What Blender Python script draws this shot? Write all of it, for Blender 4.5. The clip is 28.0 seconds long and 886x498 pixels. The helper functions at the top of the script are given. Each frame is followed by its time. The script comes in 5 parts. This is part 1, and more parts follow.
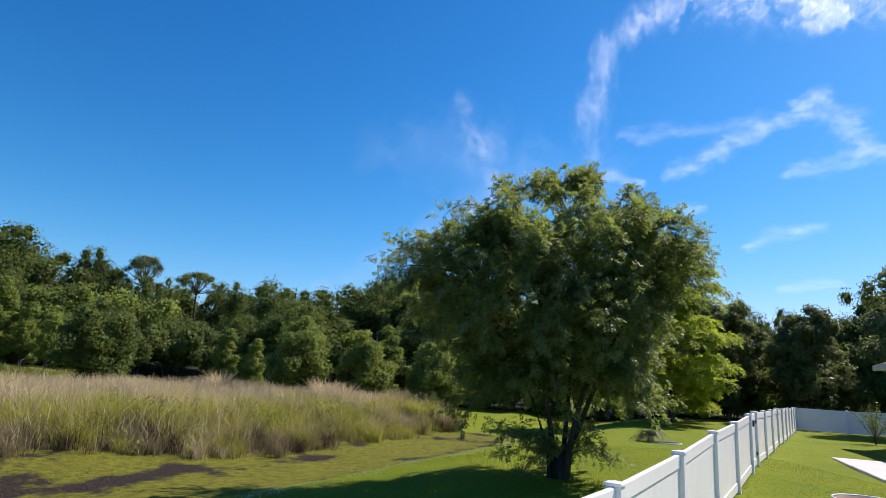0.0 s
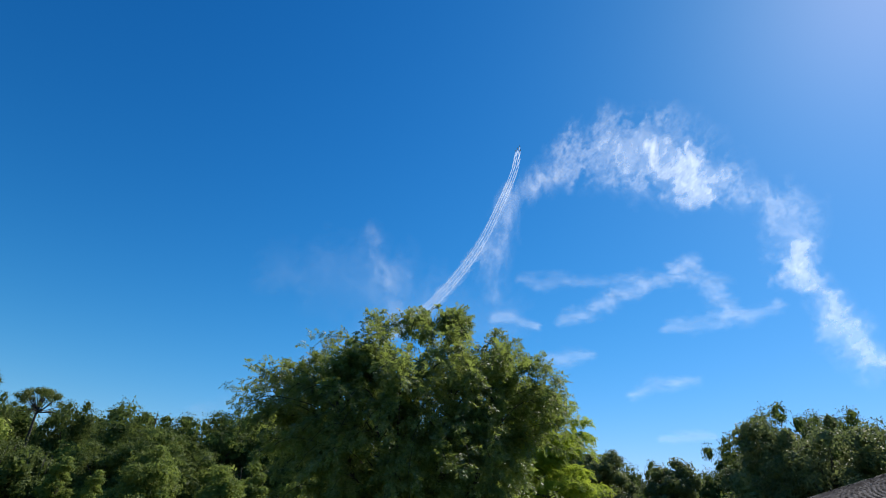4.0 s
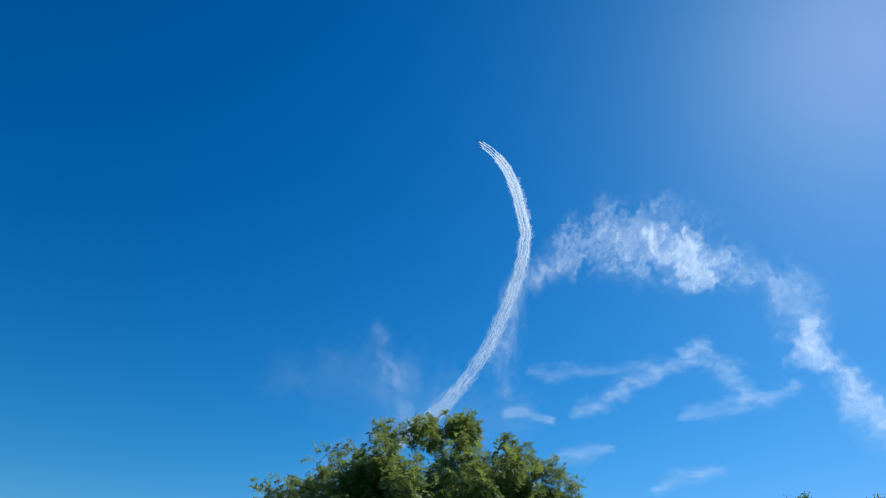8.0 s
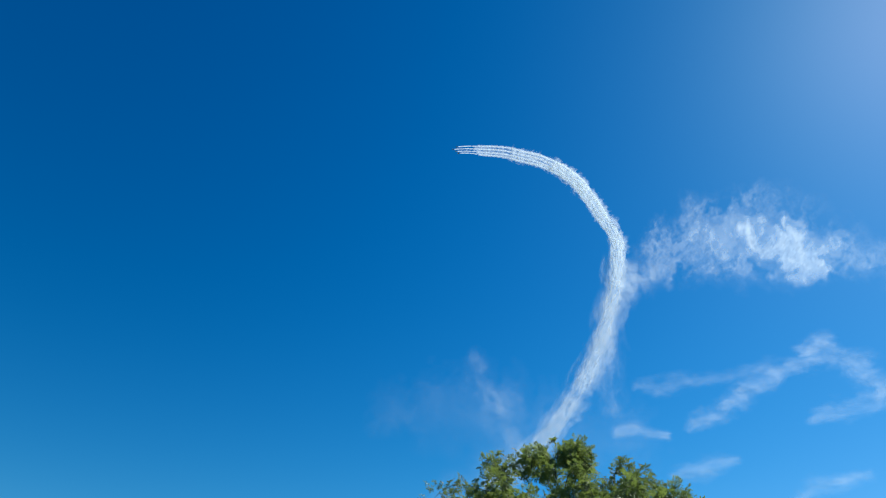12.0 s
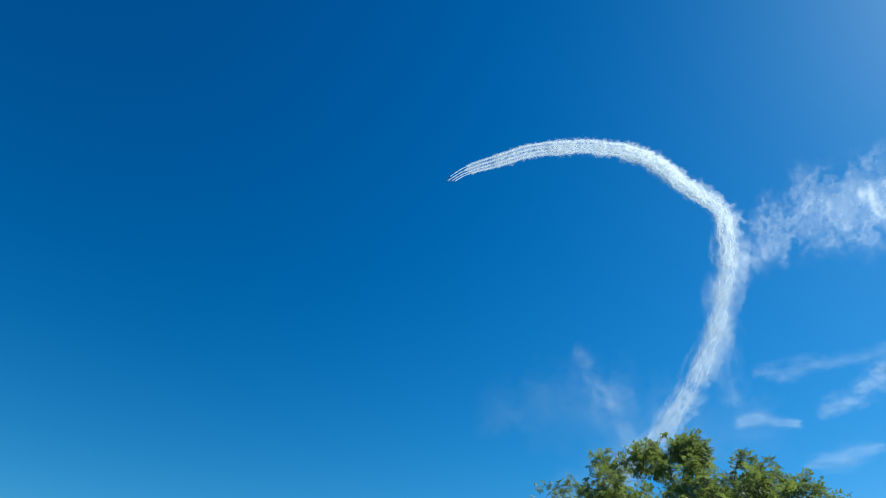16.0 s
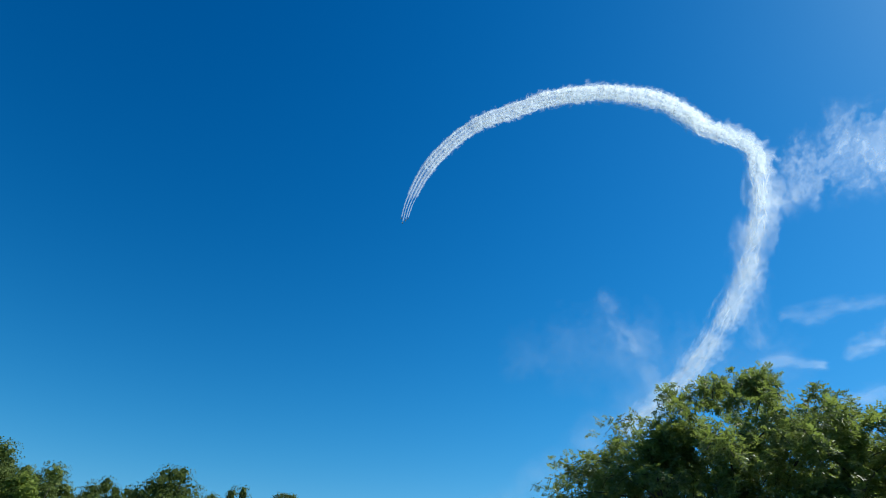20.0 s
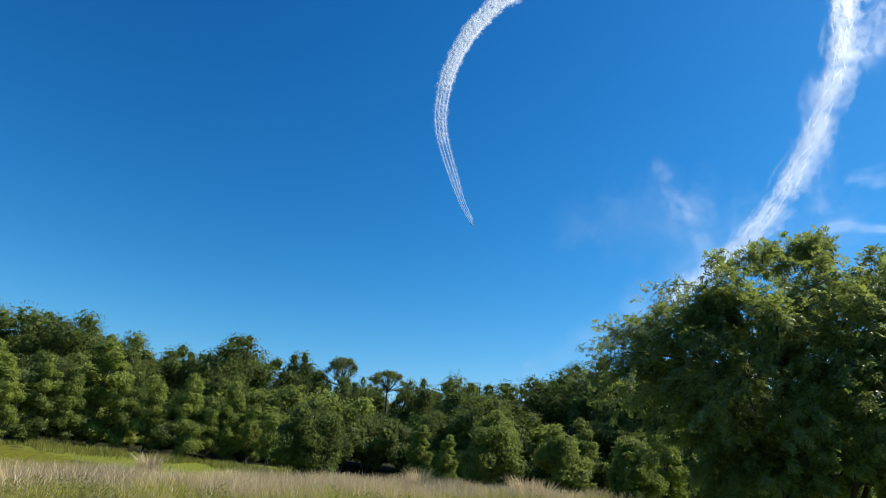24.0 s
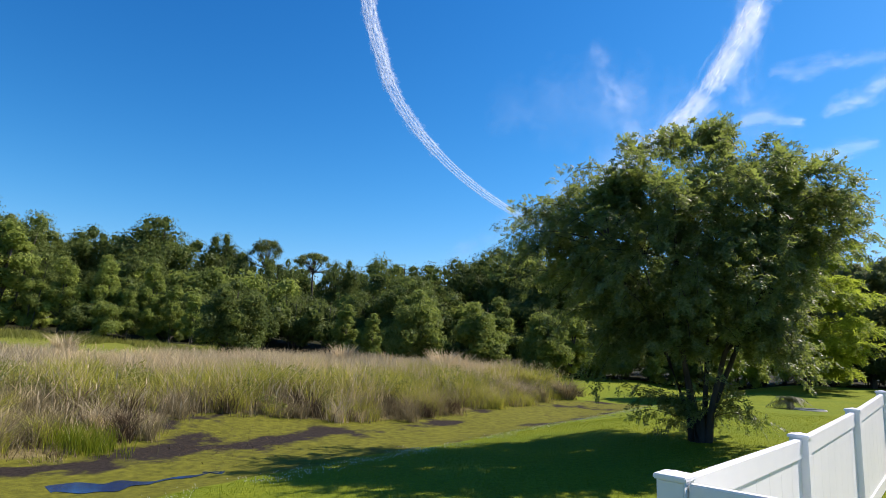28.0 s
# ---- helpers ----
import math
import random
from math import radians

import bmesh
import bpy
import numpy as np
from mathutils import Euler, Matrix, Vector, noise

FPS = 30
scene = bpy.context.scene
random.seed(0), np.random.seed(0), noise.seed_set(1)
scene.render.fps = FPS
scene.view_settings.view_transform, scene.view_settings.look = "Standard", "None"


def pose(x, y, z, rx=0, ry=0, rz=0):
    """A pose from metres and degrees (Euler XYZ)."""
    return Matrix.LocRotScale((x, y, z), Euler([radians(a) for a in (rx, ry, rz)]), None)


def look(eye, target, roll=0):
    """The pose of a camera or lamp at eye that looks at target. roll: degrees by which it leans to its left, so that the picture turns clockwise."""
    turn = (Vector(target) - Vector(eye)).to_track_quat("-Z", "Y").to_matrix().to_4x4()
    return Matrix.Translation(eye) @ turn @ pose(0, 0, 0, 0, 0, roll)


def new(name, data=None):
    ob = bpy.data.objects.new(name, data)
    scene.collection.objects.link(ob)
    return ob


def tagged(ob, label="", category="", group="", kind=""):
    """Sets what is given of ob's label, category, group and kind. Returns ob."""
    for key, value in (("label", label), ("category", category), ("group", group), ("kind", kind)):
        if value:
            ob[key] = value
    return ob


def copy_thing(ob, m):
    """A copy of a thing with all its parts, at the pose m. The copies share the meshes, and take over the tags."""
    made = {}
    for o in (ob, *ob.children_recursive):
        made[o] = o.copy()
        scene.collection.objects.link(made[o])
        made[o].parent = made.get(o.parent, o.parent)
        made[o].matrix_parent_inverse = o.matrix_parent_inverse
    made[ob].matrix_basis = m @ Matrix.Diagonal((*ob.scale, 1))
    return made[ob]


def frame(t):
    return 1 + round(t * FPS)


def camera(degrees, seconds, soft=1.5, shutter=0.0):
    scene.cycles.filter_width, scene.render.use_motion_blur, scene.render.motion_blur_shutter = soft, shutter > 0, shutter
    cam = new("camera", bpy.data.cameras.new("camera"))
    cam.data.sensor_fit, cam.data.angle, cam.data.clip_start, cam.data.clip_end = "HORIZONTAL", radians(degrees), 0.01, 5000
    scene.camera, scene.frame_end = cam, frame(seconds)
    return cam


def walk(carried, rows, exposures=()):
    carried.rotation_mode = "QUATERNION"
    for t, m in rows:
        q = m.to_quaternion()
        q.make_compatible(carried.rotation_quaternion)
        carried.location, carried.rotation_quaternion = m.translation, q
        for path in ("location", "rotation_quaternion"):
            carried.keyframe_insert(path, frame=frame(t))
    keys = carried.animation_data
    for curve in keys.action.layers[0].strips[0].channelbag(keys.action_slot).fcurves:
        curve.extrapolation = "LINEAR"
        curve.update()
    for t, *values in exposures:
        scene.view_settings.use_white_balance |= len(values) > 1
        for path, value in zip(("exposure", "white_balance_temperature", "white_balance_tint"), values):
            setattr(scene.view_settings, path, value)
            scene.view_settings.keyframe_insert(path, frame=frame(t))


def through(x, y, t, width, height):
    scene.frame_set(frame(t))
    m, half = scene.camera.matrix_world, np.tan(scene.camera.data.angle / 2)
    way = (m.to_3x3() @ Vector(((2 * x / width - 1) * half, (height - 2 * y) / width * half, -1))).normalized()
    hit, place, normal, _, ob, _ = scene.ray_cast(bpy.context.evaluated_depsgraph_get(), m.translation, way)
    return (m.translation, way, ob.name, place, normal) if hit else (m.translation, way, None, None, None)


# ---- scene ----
import functools

EYES = [(0, 0.0, 0.0, 1.65), (1.5, 0.27, 0.0, 1.65), (3, 0.5, -0.1, 1.68), (6, 0.45, -0.35, 1.72), (9, 0.35, -0.5, 1.75),
        (12, 0.25, -0.5, 1.76), (16.5, 0.25, -0.5, 1.74), (18, -0.2, -0.4, 1.7), (19.5, -0.65, -0.3, 1.65), (24, -0.7, -0.25, 1.58),
        (26.5, -0.66, -0.2, 1.52), (28, -0.51, -0.15, 1.48)]
# seconds, yaw, pitch, roll
TURNS = [(0, -0.00, 12.50, -3.25), (0.5, -2.55, 13.86, -3.15), (1, -5.02, 15.35, -3.33), (1.5, -7.02, 17.15, -3.97), (2, -8.54, 18.79, -4.29), (2.5,
         -9.61, 20.04, -4.39), (3, -10.11, 21.88, -4.32), (3.5, -10.54, 24.13, -4.57), (5.5, -11.67, 29.69, -4.10), (6, -11.71, 30.54, -3.85), (6.5, -11.63,
         31.86, -3.54), (7, -11.23, 33.28, -3.06), (7.5, -10.55, 34.36, -2.74), (8, -9.62, 35.27, -2.25), (8.5, -8.55, 35.86, -1.80), (9, -7.38, 36.16, -1.46),
         (9.5, -6.31, 36.42, -1.27), (10, -4.96, 36.72, -1.02), (10.5, -3.43, 36.91, -1.05), (11, -1.84, 37.26, -0.96), (11.5, -0.61, 37.44, -1.16), (12, 0.72,
         37.65, -1.22), (12.5, 1.96, 37.61, -1.73), (14.5, 7.33, 37.72, -2.09), (15, 8.52, 37.70, -2.18), (15.5, 9.69, 37.75, -2.16), (16, 10.54, 37.57,
         -2.40), (16.5, 11.07, 36.99, -3.05), (17, 11.15, 36.19, -3.76), (17.5, 11.35, 35.95, -3.57), (18, 11.57, 35.37, -3.21), (18.5, 11.61, 34.66, -3.03),
         (19, 11.33, 34.27, -3.37), (19.5, 11.68, 33.82, -2.91), (20.5, 13.31, 30.92, -2.88), (21, 14.07, 29.38, -2.94), (21.5, 14.89, 27.80, -2.72), (23.5,
         16.72, 21.99, -3.39), (24, 16.84, 20.27, -3.34), (24.5, 16.80, 18.64, -3.28), (25, 16.68, 17.07, -3.33), (25.5, 16.48, 15.51, -3.31), (26, 16.09,
         14.07, -3.22), (26.5, 15.29, 12.96, -3.19), (27, 13.94, 11.76, -2.97), (27.5, 12.04, 10.53, -2.67), (28, 9.92, 9.47, -2.38)]


def eye_at(t):
    ts = [e[0] for e in EYES]
    return [float(np.interp(t, ts, [e[k] for e in EYES])) for k in (1, 2, 3)]


cam = camera(73.83, 28.0, 0.8)
walk(cam, [(t, pose(*eye_at(t), 90 + p, r, y)) for t, y, p, r in TURNS],
     exposures=[(0, 0.6, 6700, 22), (2, 0.5, 6600, 20), (3.5, 0.36, 6500, 16), (6, 0.08, 6100, 10), (9, 0.02, 5900, 7), (12, 0.04, 5900, 3), (16, 0.12, 6000, 1),
                (19, 0.17, 6100, 2), (21.5, 0.33, 6300, 7), (24, 0.5, 6650, 12), (26, 0.6, 6650, 18), (28, 0.66, 6700, 22)])

# ---- light ----
SUN_AZ, SUN_EL = 58.0, 45.0   # degrees right of +y, degrees up
world = bpy.data.worlds.new("world")
scene.world = world
world.use_nodes = True
wn, wl = world.node_tree.nodes, world.node_tree.links
sky = wn.new("ShaderNodeTexSky")
sky.sky_type, sky.sun_disc = "NISHITA", False
sky.sun_elevation, sky.sun_rotation = radians(SUN_EL), radians(SUN_AZ)
sky.air_density, sky.dust_density, sky.ozone_density, sky.altitude = 1.0, 0.2, 1.5, 0
deep = wn.new("ShaderNodeHueSaturation")             # a clear, deep blue sky
deep.inputs["Saturation"].default_value = 1.34
wl.new(sky.outputs[0], deep.inputs["Color"])
split, merge = wn.new("ShaderNodeSeparateColor"), wn.new("ShaderNodeCombineColor")
wl.new(deep.outputs[0], split.inputs[0])
for k, (power, share, bend) in enumerate(((1.6, 0.33, 0.07), (1.28, 0.78, 0.08), (1.1, 0.94, 0.02))):
    last = split.outputs[k]                          # deep away from the sun, held back near the bright horizon
    for kind, value in (("POWER", power), ("MULTIPLY", share)):
        step = wn.new("ShaderNodeMath")
        step.operation, step.inputs[1].default_value = kind, value
        wl.new(last, step.inputs[0])
        last = step.outputs[0]
    low, cut = wn.new("ShaderNodeMath"), wn.new("ShaderNodeMath")
    low.operation, low.inputs[1].default_value, low.inputs[2].default_value = "MULTIPLY_ADD", bend, 1.0
    cut.operation = "DIVIDE"
    wl.new(last, low.inputs[0])
    wl.new(last, cut.inputs[0])
    wl.new(low.outputs[0], cut.inputs[1])
    wl.new(cut.outputs[0], merge.inputs[k])
wl.new(merge.outputs[0], wn["Background"].inputs[0])
wn["Background"].inputs[1].default_value = 0.103
scene.cycles.transparent_max_bounces = 32            # thin smoke lies many layers deep
sun = new("sun", bpy.data.lights.new("sun", "SUN"))
sun.data.energy, sun.data.angle, sun.data.color = 5.0, radians(0.53), (1.0, 0.95, 0.86)
sa, se = radians(SUN_AZ), radians(SUN_EL)
SUN_DIR = Vector((math.sin(sa) * math.cos(se), math.cos(sa) * math.cos(se), math.sin(se)))
sun.matrix_world = look(SUN_DIR * 80, (0, 0, 0))

# ---- materials ----


def nodes_of(name):
    m = bpy.data.materials.new(name)
    m.use_nodes = True
    return m, m.node_tree.nodes, m.node_tree.links, m.node_tree.nodes["Principled BSDF"]


def ramp(n, stops):
    r = n.new("ShaderNodeValToRGB")
    el = r.color_ramp.elements
    while len(el) < len(stops):
        el.new(0.5)
    for e, (p, c) in zip(el, stops):
        e.position, e.color = p, (*c, 1)
    return r


def noise_tex(n, l, scale, detail=6, rough=0.6, coord="Object", stretch=None):
    tc = n.new("ShaderNodeTexCoord")
    t = n.new("ShaderNodeTexNoise")
    t.inputs["Scale"].default_value, t.inputs["Detail"].default_value, t.inputs["Roughness"].default_value = scale, detail, rough
    if stretch:
        mp = n.new("ShaderNodeMapping")
        mp.inputs["Scale"].default_value = stretch
        l.new(tc.outputs[coord], mp.inputs[0])
        l.new(mp.outputs[0], t.inputs[0])
    else:
        l.new(tc.outputs[coord], t.inputs[0])
    return t


def mixc(n, l, fac, a, b, kind="MIX"):
    m = n.new("ShaderNodeMix")
    m.data_type, m.blend_type = "RGBA", kind
    for i, v in ((0, fac), (6, a), (7, b)):
        if isinstance(v, (int, float)):
            m.inputs[i].default_value = v
        elif isinstance(v, tuple):
            m.inputs[i].default_value = (*v, 1)
        else:
            l.new(v, m.inputs[i])
    return m.outputs[2]


def surface(name, dark, light, scale=4.0, rough=0.7, bump=0.2, bump_scale=40.0, metal=0.0, stretch=None, wear=0.0, wear_col=(0.1, 0.09, 0.07)):
    """A painted, stone or wood-like surface with grain at two scales."""
    m, n, l, b = nodes_of(name)
    t = noise_tex(n, l, scale, stretch=stretch)
    r = ramp(n, [(0.3, dark), (0.7, light)])
    l.new(t.outputs[0], r.inputs[0])
    col = r.outputs[0]
    if wear:
        t3 = noise_tex(n, l, scale * 0.35, 8, 0.7)
        r3 = ramp(n, [(0.52, (0, 0, 0)), (0.75, (wear,) * 3)])
        l.new(t3.outputs[0], r3.inputs[0])
        col = mixc(n, l, r3.outputs[0], col, wear_col)
    l.new(col, b.inputs["Base Color"])
    b.inputs["Roughness"].default_value, b.inputs["Metallic"].default_value = rough, metal
    t2 = noise_tex(n, l, bump_scale, 4, stretch=stretch)
    bp = n.new("ShaderNodeBump")
    bp.inputs["Strength"].default_value, bp.inputs["Distance"].default_value = bump, 0.01
    l.new(t2.outputs[0], bp.inputs["Height"])
    l.new(bp.outputs[0], b.inputs["Normal"])
    return m


def leafy(name, dark, light, through=0.4, glow=(0.3, 0.45, 0.03), rough=0.45, patch=0.5, tree_vary=0.25, gloss=0.15):
    """Leaves or blades: each island its own shade, patches over metres, light shining through."""
    m, n, l, b = nodes_of(name)
    g = n.new("ShaderNodeNewGeometry")
    r = ramp(n, [(0.0, dark), (1.0, light)])
    l.new(g.outputs["Random Per Island"], r.inputs[0])
    t = noise_tex(n, l, patch, 3)
    r2 = ramp(n, [(0.3, (0.62, 0.66, 0.7)), (0.7, (1.25, 1.2, 1.0))])
    l.new(t.outputs[0], r2.inputs[0])
    col = mixc(n, l, 1.0, r.outputs[0], r2.outputs[0], "MULTIPLY")
    oi = n.new("ShaderNodeObjectInfo")
    r4 = ramp(n, [(0.0, (1 - tree_vary, 1 - tree_vary, 1 - tree_vary)), (1.0, (1 + tree_vary, 1 + tree_vary * 0.7, 1))])
    l.new(oi.outputs["Random"], r4.inputs[0])
    col = mixc(n, l, 1.0, col, r4.outputs[0], "MULTIPLY")
    l.new(col, b.inputs["Base Color"])
    b.inputs["Roughness"].default_value = rough
    b.inputs["Specular IOR Level"].default_value = gloss
    tr = n.new("ShaderNodeBsdfTranslucent")
    tcol = mixc(n, l, 0.5, col, glow)
    l.new(tcol, tr.inputs[0])
    mx = n.new("ShaderNodeMixShader")
    mx.inputs[0].default_value = through
    l.new(b.outputs[0], mx.inputs[1])
    l.new(tr.outputs[0], mx.inputs[2])
    l.new(mx.outputs[0], n["Material Output"].inputs[0])
    return m


def white_smoke(n, l, alpha):
    """White smoke that the sun lights and shines through, of the given opacity."""
    d, tr, tp = n.new("ShaderNodeBsdfDiffuse"), n.new("ShaderNodeBsdfTranslucent"), n.new("ShaderNodeBsdfTransparent")
    d.inputs[0].default_value = tr.inputs[0].default_value = (0.84, 0.9, 0.93, 1)
    mx, mt = n.new("ShaderNodeMixShader"), n.new("ShaderNodeMixShader")
    mx.inputs[0].default_value = 0.72
    l.new(d.outputs[0], mx.inputs[1])
    l.new(tr.outputs[0], mx.inputs[2])
    l.new(alpha, mt.inputs[0])
    l.new(tp.outputs[0], mt.inputs[1])
    l.new(mx.outputs[0], mt.inputs[2])
    l.new(mt.outputs[0], n["Material Output"].inputs[0])


def maths(n, l, kind, a, b):
    m = n.new("ShaderNodeMath")
    m.operation = kind
    for i, v in ((0, a), (1, b)):
        if isinstance(v, (int, float)):
            m.inputs[i].default_value = v
        else:
            l.new(v, m.inputs[i])
    return m.outputs[0]


def cloud_mat(name):
    """Thin drifted smoke, as dense as its sheet is thick."""
    m, n, l, b = nodes_of(name)
    n.remove(b)
    at = n.new("ShaderNodeAttribute")
    at.attribute_name = "thick"
    white_smoke(n, l, at.outputs["Fac"])
    return m


VINYL = surface("white_vinyl", (0.74, 0.75, 0.76), (0.82, 0.82, 0.82), 1.2, 0.35, 0.03, 60, wear=0.12, wear_col=(0.5, 0.5, 0.45))
STUCCO = surface("stucco", (0.3, 0.275, 0.245), (0.37, 0.345, 0.31), 1.5, 0.9, 0.5, 60)
# White boards coloured grey, so the shade on them is in the paint.
FASCIA_SHADED = surface("shaded_fascia", (0.4, 0.42, 0.43), (0.47, 0.49, 0.5), 2, 0.5, 0.05, 30)
TRIM = surface("white_trim", (0.7, 0.71, 0.72), (0.8, 0.8, 0.8), 2, 0.45, 0.05, 30)
SHINGLE = surface("shingle", (0.07, 0.06, 0.055), (0.16, 0.135, 0.12), 6, 0.95, 0.6, 120)
CONCRETE = surface("concrete", (0.42, 0.41, 0.39), (0.55, 0.54, 0.51), 1.3, 0.85, 0.25, 80, wear=0.3, wear_col=(0.3, 0.29, 0.27))
BARK = surface("bark", (0.035, 0.03, 0.025), (0.11, 0.095, 0.075), 6, 0.95, 0.9, 25, stretch=(1, 1, 0.25))
SCREEN = surface("dark_screen", (0.015, 0.013, 0.013), (0.03, 0.026, 0.025), 3, 0.6, 0.05, 200)
SCREEN.node_tree.nodes["Principled BSDF"].inputs["Specular IOR Level"].default_value = 0.05
CHAIRPAINT = surface("slate_paint", (0.03, 0.037, 0.055), (0.05, 0.06, 0.085), 5, 0.5, 0.1, 60)
IRON = surface("black_iron", (0.012, 0.012, 0.012), (0.03, 0.03, 0.03), 8, 0.45, 0.1, 60, metal=0.6)
RUST = surface("rusty_steel", (0.08, 0.04, 0.03), (0.2, 0.11, 0.08), 6, 0.8, 0.3, 60, wear=0.5, wear_col=(0.05, 0.035, 0.03))
BLIND = surface("white_blind", (0.6, 0.62, 0.64), (0.72, 0.73, 0.74), 3, 0.7, 0.05, 20)
JETPAINT = surface("jet_paint", (0.6, 0.6, 0.62), (0.8, 0.8, 0.82), 0.5, 0.35, 0.02, 5)
JETDARK = surface("jet_dark", (0.03, 0.035, 0.06), (0.06, 0.06, 0.08), 0.5, 0.3, 0.02, 5)
GLASS, gn, gl, gb = nodes_of("window_glass")
gb.inputs["Base Color"].default_value = (0.75, 0.8, 0.82, 1)
gb.inputs["Roughness"].default_value, gb.inputs["Transmission Weight"].default_value, gb.inputs["IOR"].default_value = 0.02, 1.0, 1.45
WATER, wn2, wl2, wb = nodes_of("sky_tinted_water")
# Blue base colour: the sky's reflection is put into the water itself.
wb.inputs["Base Color"].default_value = (0.015, 0.028, 0.085, 1)
wb.inputs["Roughness"].default_value, wb.inputs["IOR"].default_value = 0.08, 1.4

LAWN_BARK = surface("dark_bark", (0.02, 0.018, 0.016), (0.065, 0.056, 0.046), 6, 0.95, 0.9, 25, stretch=(1, 1, 0.25))
LEAF_OAK = leafy("oak_leaves", (0.045, 0.075, 0.022), (0.14, 0.185, 0.06), 0.36, (0.25, 0.34, 0.07), 0.6)
LEAF_LIGHT = leafy("light_leaves", (0.13, 0.185, 0.042), (0.28, 0.35, 0.095), 0.42, (0.38, 0.48, 0.09), 0.6)
# Bluish base colour: part of the sky's sheen is put into these leaves.
LEAF_MAIN = leafy("glossy_leaflets", (0.034, 0.061, 0.028), (0.16, 0.21, 0.095), 0.44, (0.46, 0.57, 0.08), 0.48, 0.8, 0.1, 0.5)
# Greyer oak leaves, made paler: the back-lit crowns' highlights are put into the colour.
LEAF_OAK_LIT = leafy("lit_grey_green_oak_leaves", (0.08, 0.11, 0.05), (0.19, 0.23, 0.1), 0.4, (0.28, 0.34, 0.1), 0.5, 0.5, 0.15, 0.3)
LEAF_FERN = leafy("bright_fern_leaves", (0.18, 0.25, 0.028), (0.31, 0.39, 0.05), 0.5, (0.55, 0.68, 0.07), 0.6, 0.5, 0.1)
LEAF_PINE = leafy("pine_needles", (0.075, 0.105, 0.03), (0.16, 0.2, 0.06), 0.35, (0.24, 0.3, 0.06))
STRAW = leafy("dry_grass", (0.36, 0.29, 0.17), (0.68, 0.57, 0.38), 0.35, (0.6, 0.5, 0.3), 0.7, 0.35, 0.0)
REED = leafy("green_reeds", (0.23, 0.24, 0.035), (0.5, 0.49, 0.085), 0.35, (0.5, 0.49, 0.09), 0.6, 0.35, 0.0)
WEED = leafy("dull_weeds", (0.13, 0.105, 0.055), (0.34, 0.285, 0.165), 0.3, (0.32, 0.27, 0.14), 0.7, 0.3, 0.0)
DEAD = leafy("dead_stems", (0.05, 0.035, 0.02), (0.14, 0.1, 0.06), 0.1, (0.15, 0.1, 0.06), 0.8, 0.5, 0.0)
HERB = leafy("leafy_weeds", (0.1, 0.12, 0.035), (0.29, 0.3, 0.085), 0.35, (0.4, 0.44, 0.06), 0.6, 0.5, 0.0)
LAWN = leafy("lawn_blades", (0.109, 0.148, 0.00936), (0.203, 0.25, 0.0195), 0.4, (0.312, 0.374, 0.0234), 0.5, 0.35, 0.0)
CLOVER = surface("clover_white", (0.6, 0.6, 0.55), (0.75, 0.75, 0.7), 20, 0.7, 0.1, 50)
OLD_SMOKE, TRAIL_SMOKE = cloud_mat("drifted_smoke"), cloud_mat("trail_smoke")

# ---- builders ----


def part(name, bm, material, parent=None, label="", smooth=False):
    """Links a bmesh as one mesh object under a thing or a part."""
    me = bpy.data.meshes.new(name)
    bm.normal_update()
    bm.to_mesh(me)
    bm.free()
    me.materials.append(material)
    if smooth:
        me.shade_smooth()
    ob = new(name, me)
    if parent:
        ob.parent = parent
    return tagged(ob, label) if label else ob


def shape(name, verts, faces, material, parent=None, label="", smooth=False):
    me = bpy.data.meshes.new(name)
    me.from_pydata([tuple(v) for v in verts], [], faces)
    me.materials.append(material)
    if smooth:
        me.shade_smooth()
    ob = new(name, me)
    if parent:
        ob.parent = parent
    return tagged(ob, label) if label else ob


def quads(name, points, material, parent=None, label="", sides=4):
    """Many separate quads (or triangles) from an array of corners, in one mesh."""
    points = np.asarray(points, dtype=np.float32).reshape(-1, 3)
    count = len(points) // sides
    me = bpy.data.meshes.new(name)
    me.vertices.add(len(points))
    me.vertices.foreach_set("co", points.ravel())
    me.loops.add(len(points))
    me.loops.foreach_set("vertex_index", np.arange(len(points), dtype=np.int32))
    me.polygons.add(count)
    me.polygons.foreach_set("loop_start", np.arange(0, len(points), sides, dtype=np.int32))
    me.update(calc_edges=True)
    me.materials.append(material)
    ob = new(name, me)
    if parent:
        ob.parent = parent
    return tagged(ob, label) if label else ob


def box(bm, x0, y0, z0, x1, y1, z1, bevel=0.0, m=None):
    """A bevelled block added to bm."""
    v = [bm.verts.new(c) for c in ((x0, y0, z0), (x1, y0, z0), (x1, y1, z0), (x0, y1, z0), (x0, y0, z1), (x1, y0, z1), (x1, y1, z1), (x0, y1, z1))]
    f = [bm.faces.new([v[i] for i in q]) for q in ((3, 2, 1, 0), (4, 5, 6, 7), (0, 1, 5, 4), (1, 2, 6, 5), (2, 3, 7, 6), (3, 0, 4, 7))]
    if m:
        bmesh.ops.transform(bm, matrix=m, verts=v)
    if bevel:
        bmesh.ops.bevel(bm, geom=list({e for q in f for e in q.edges}), offset=bevel, segments=2, affect="EDGES")
    return bm


def block(name, dims, material, parent=None, bevel=0.0, label=""):
    return part(name, box(bmesh.new(), *dims, bevel), material, parent, label)


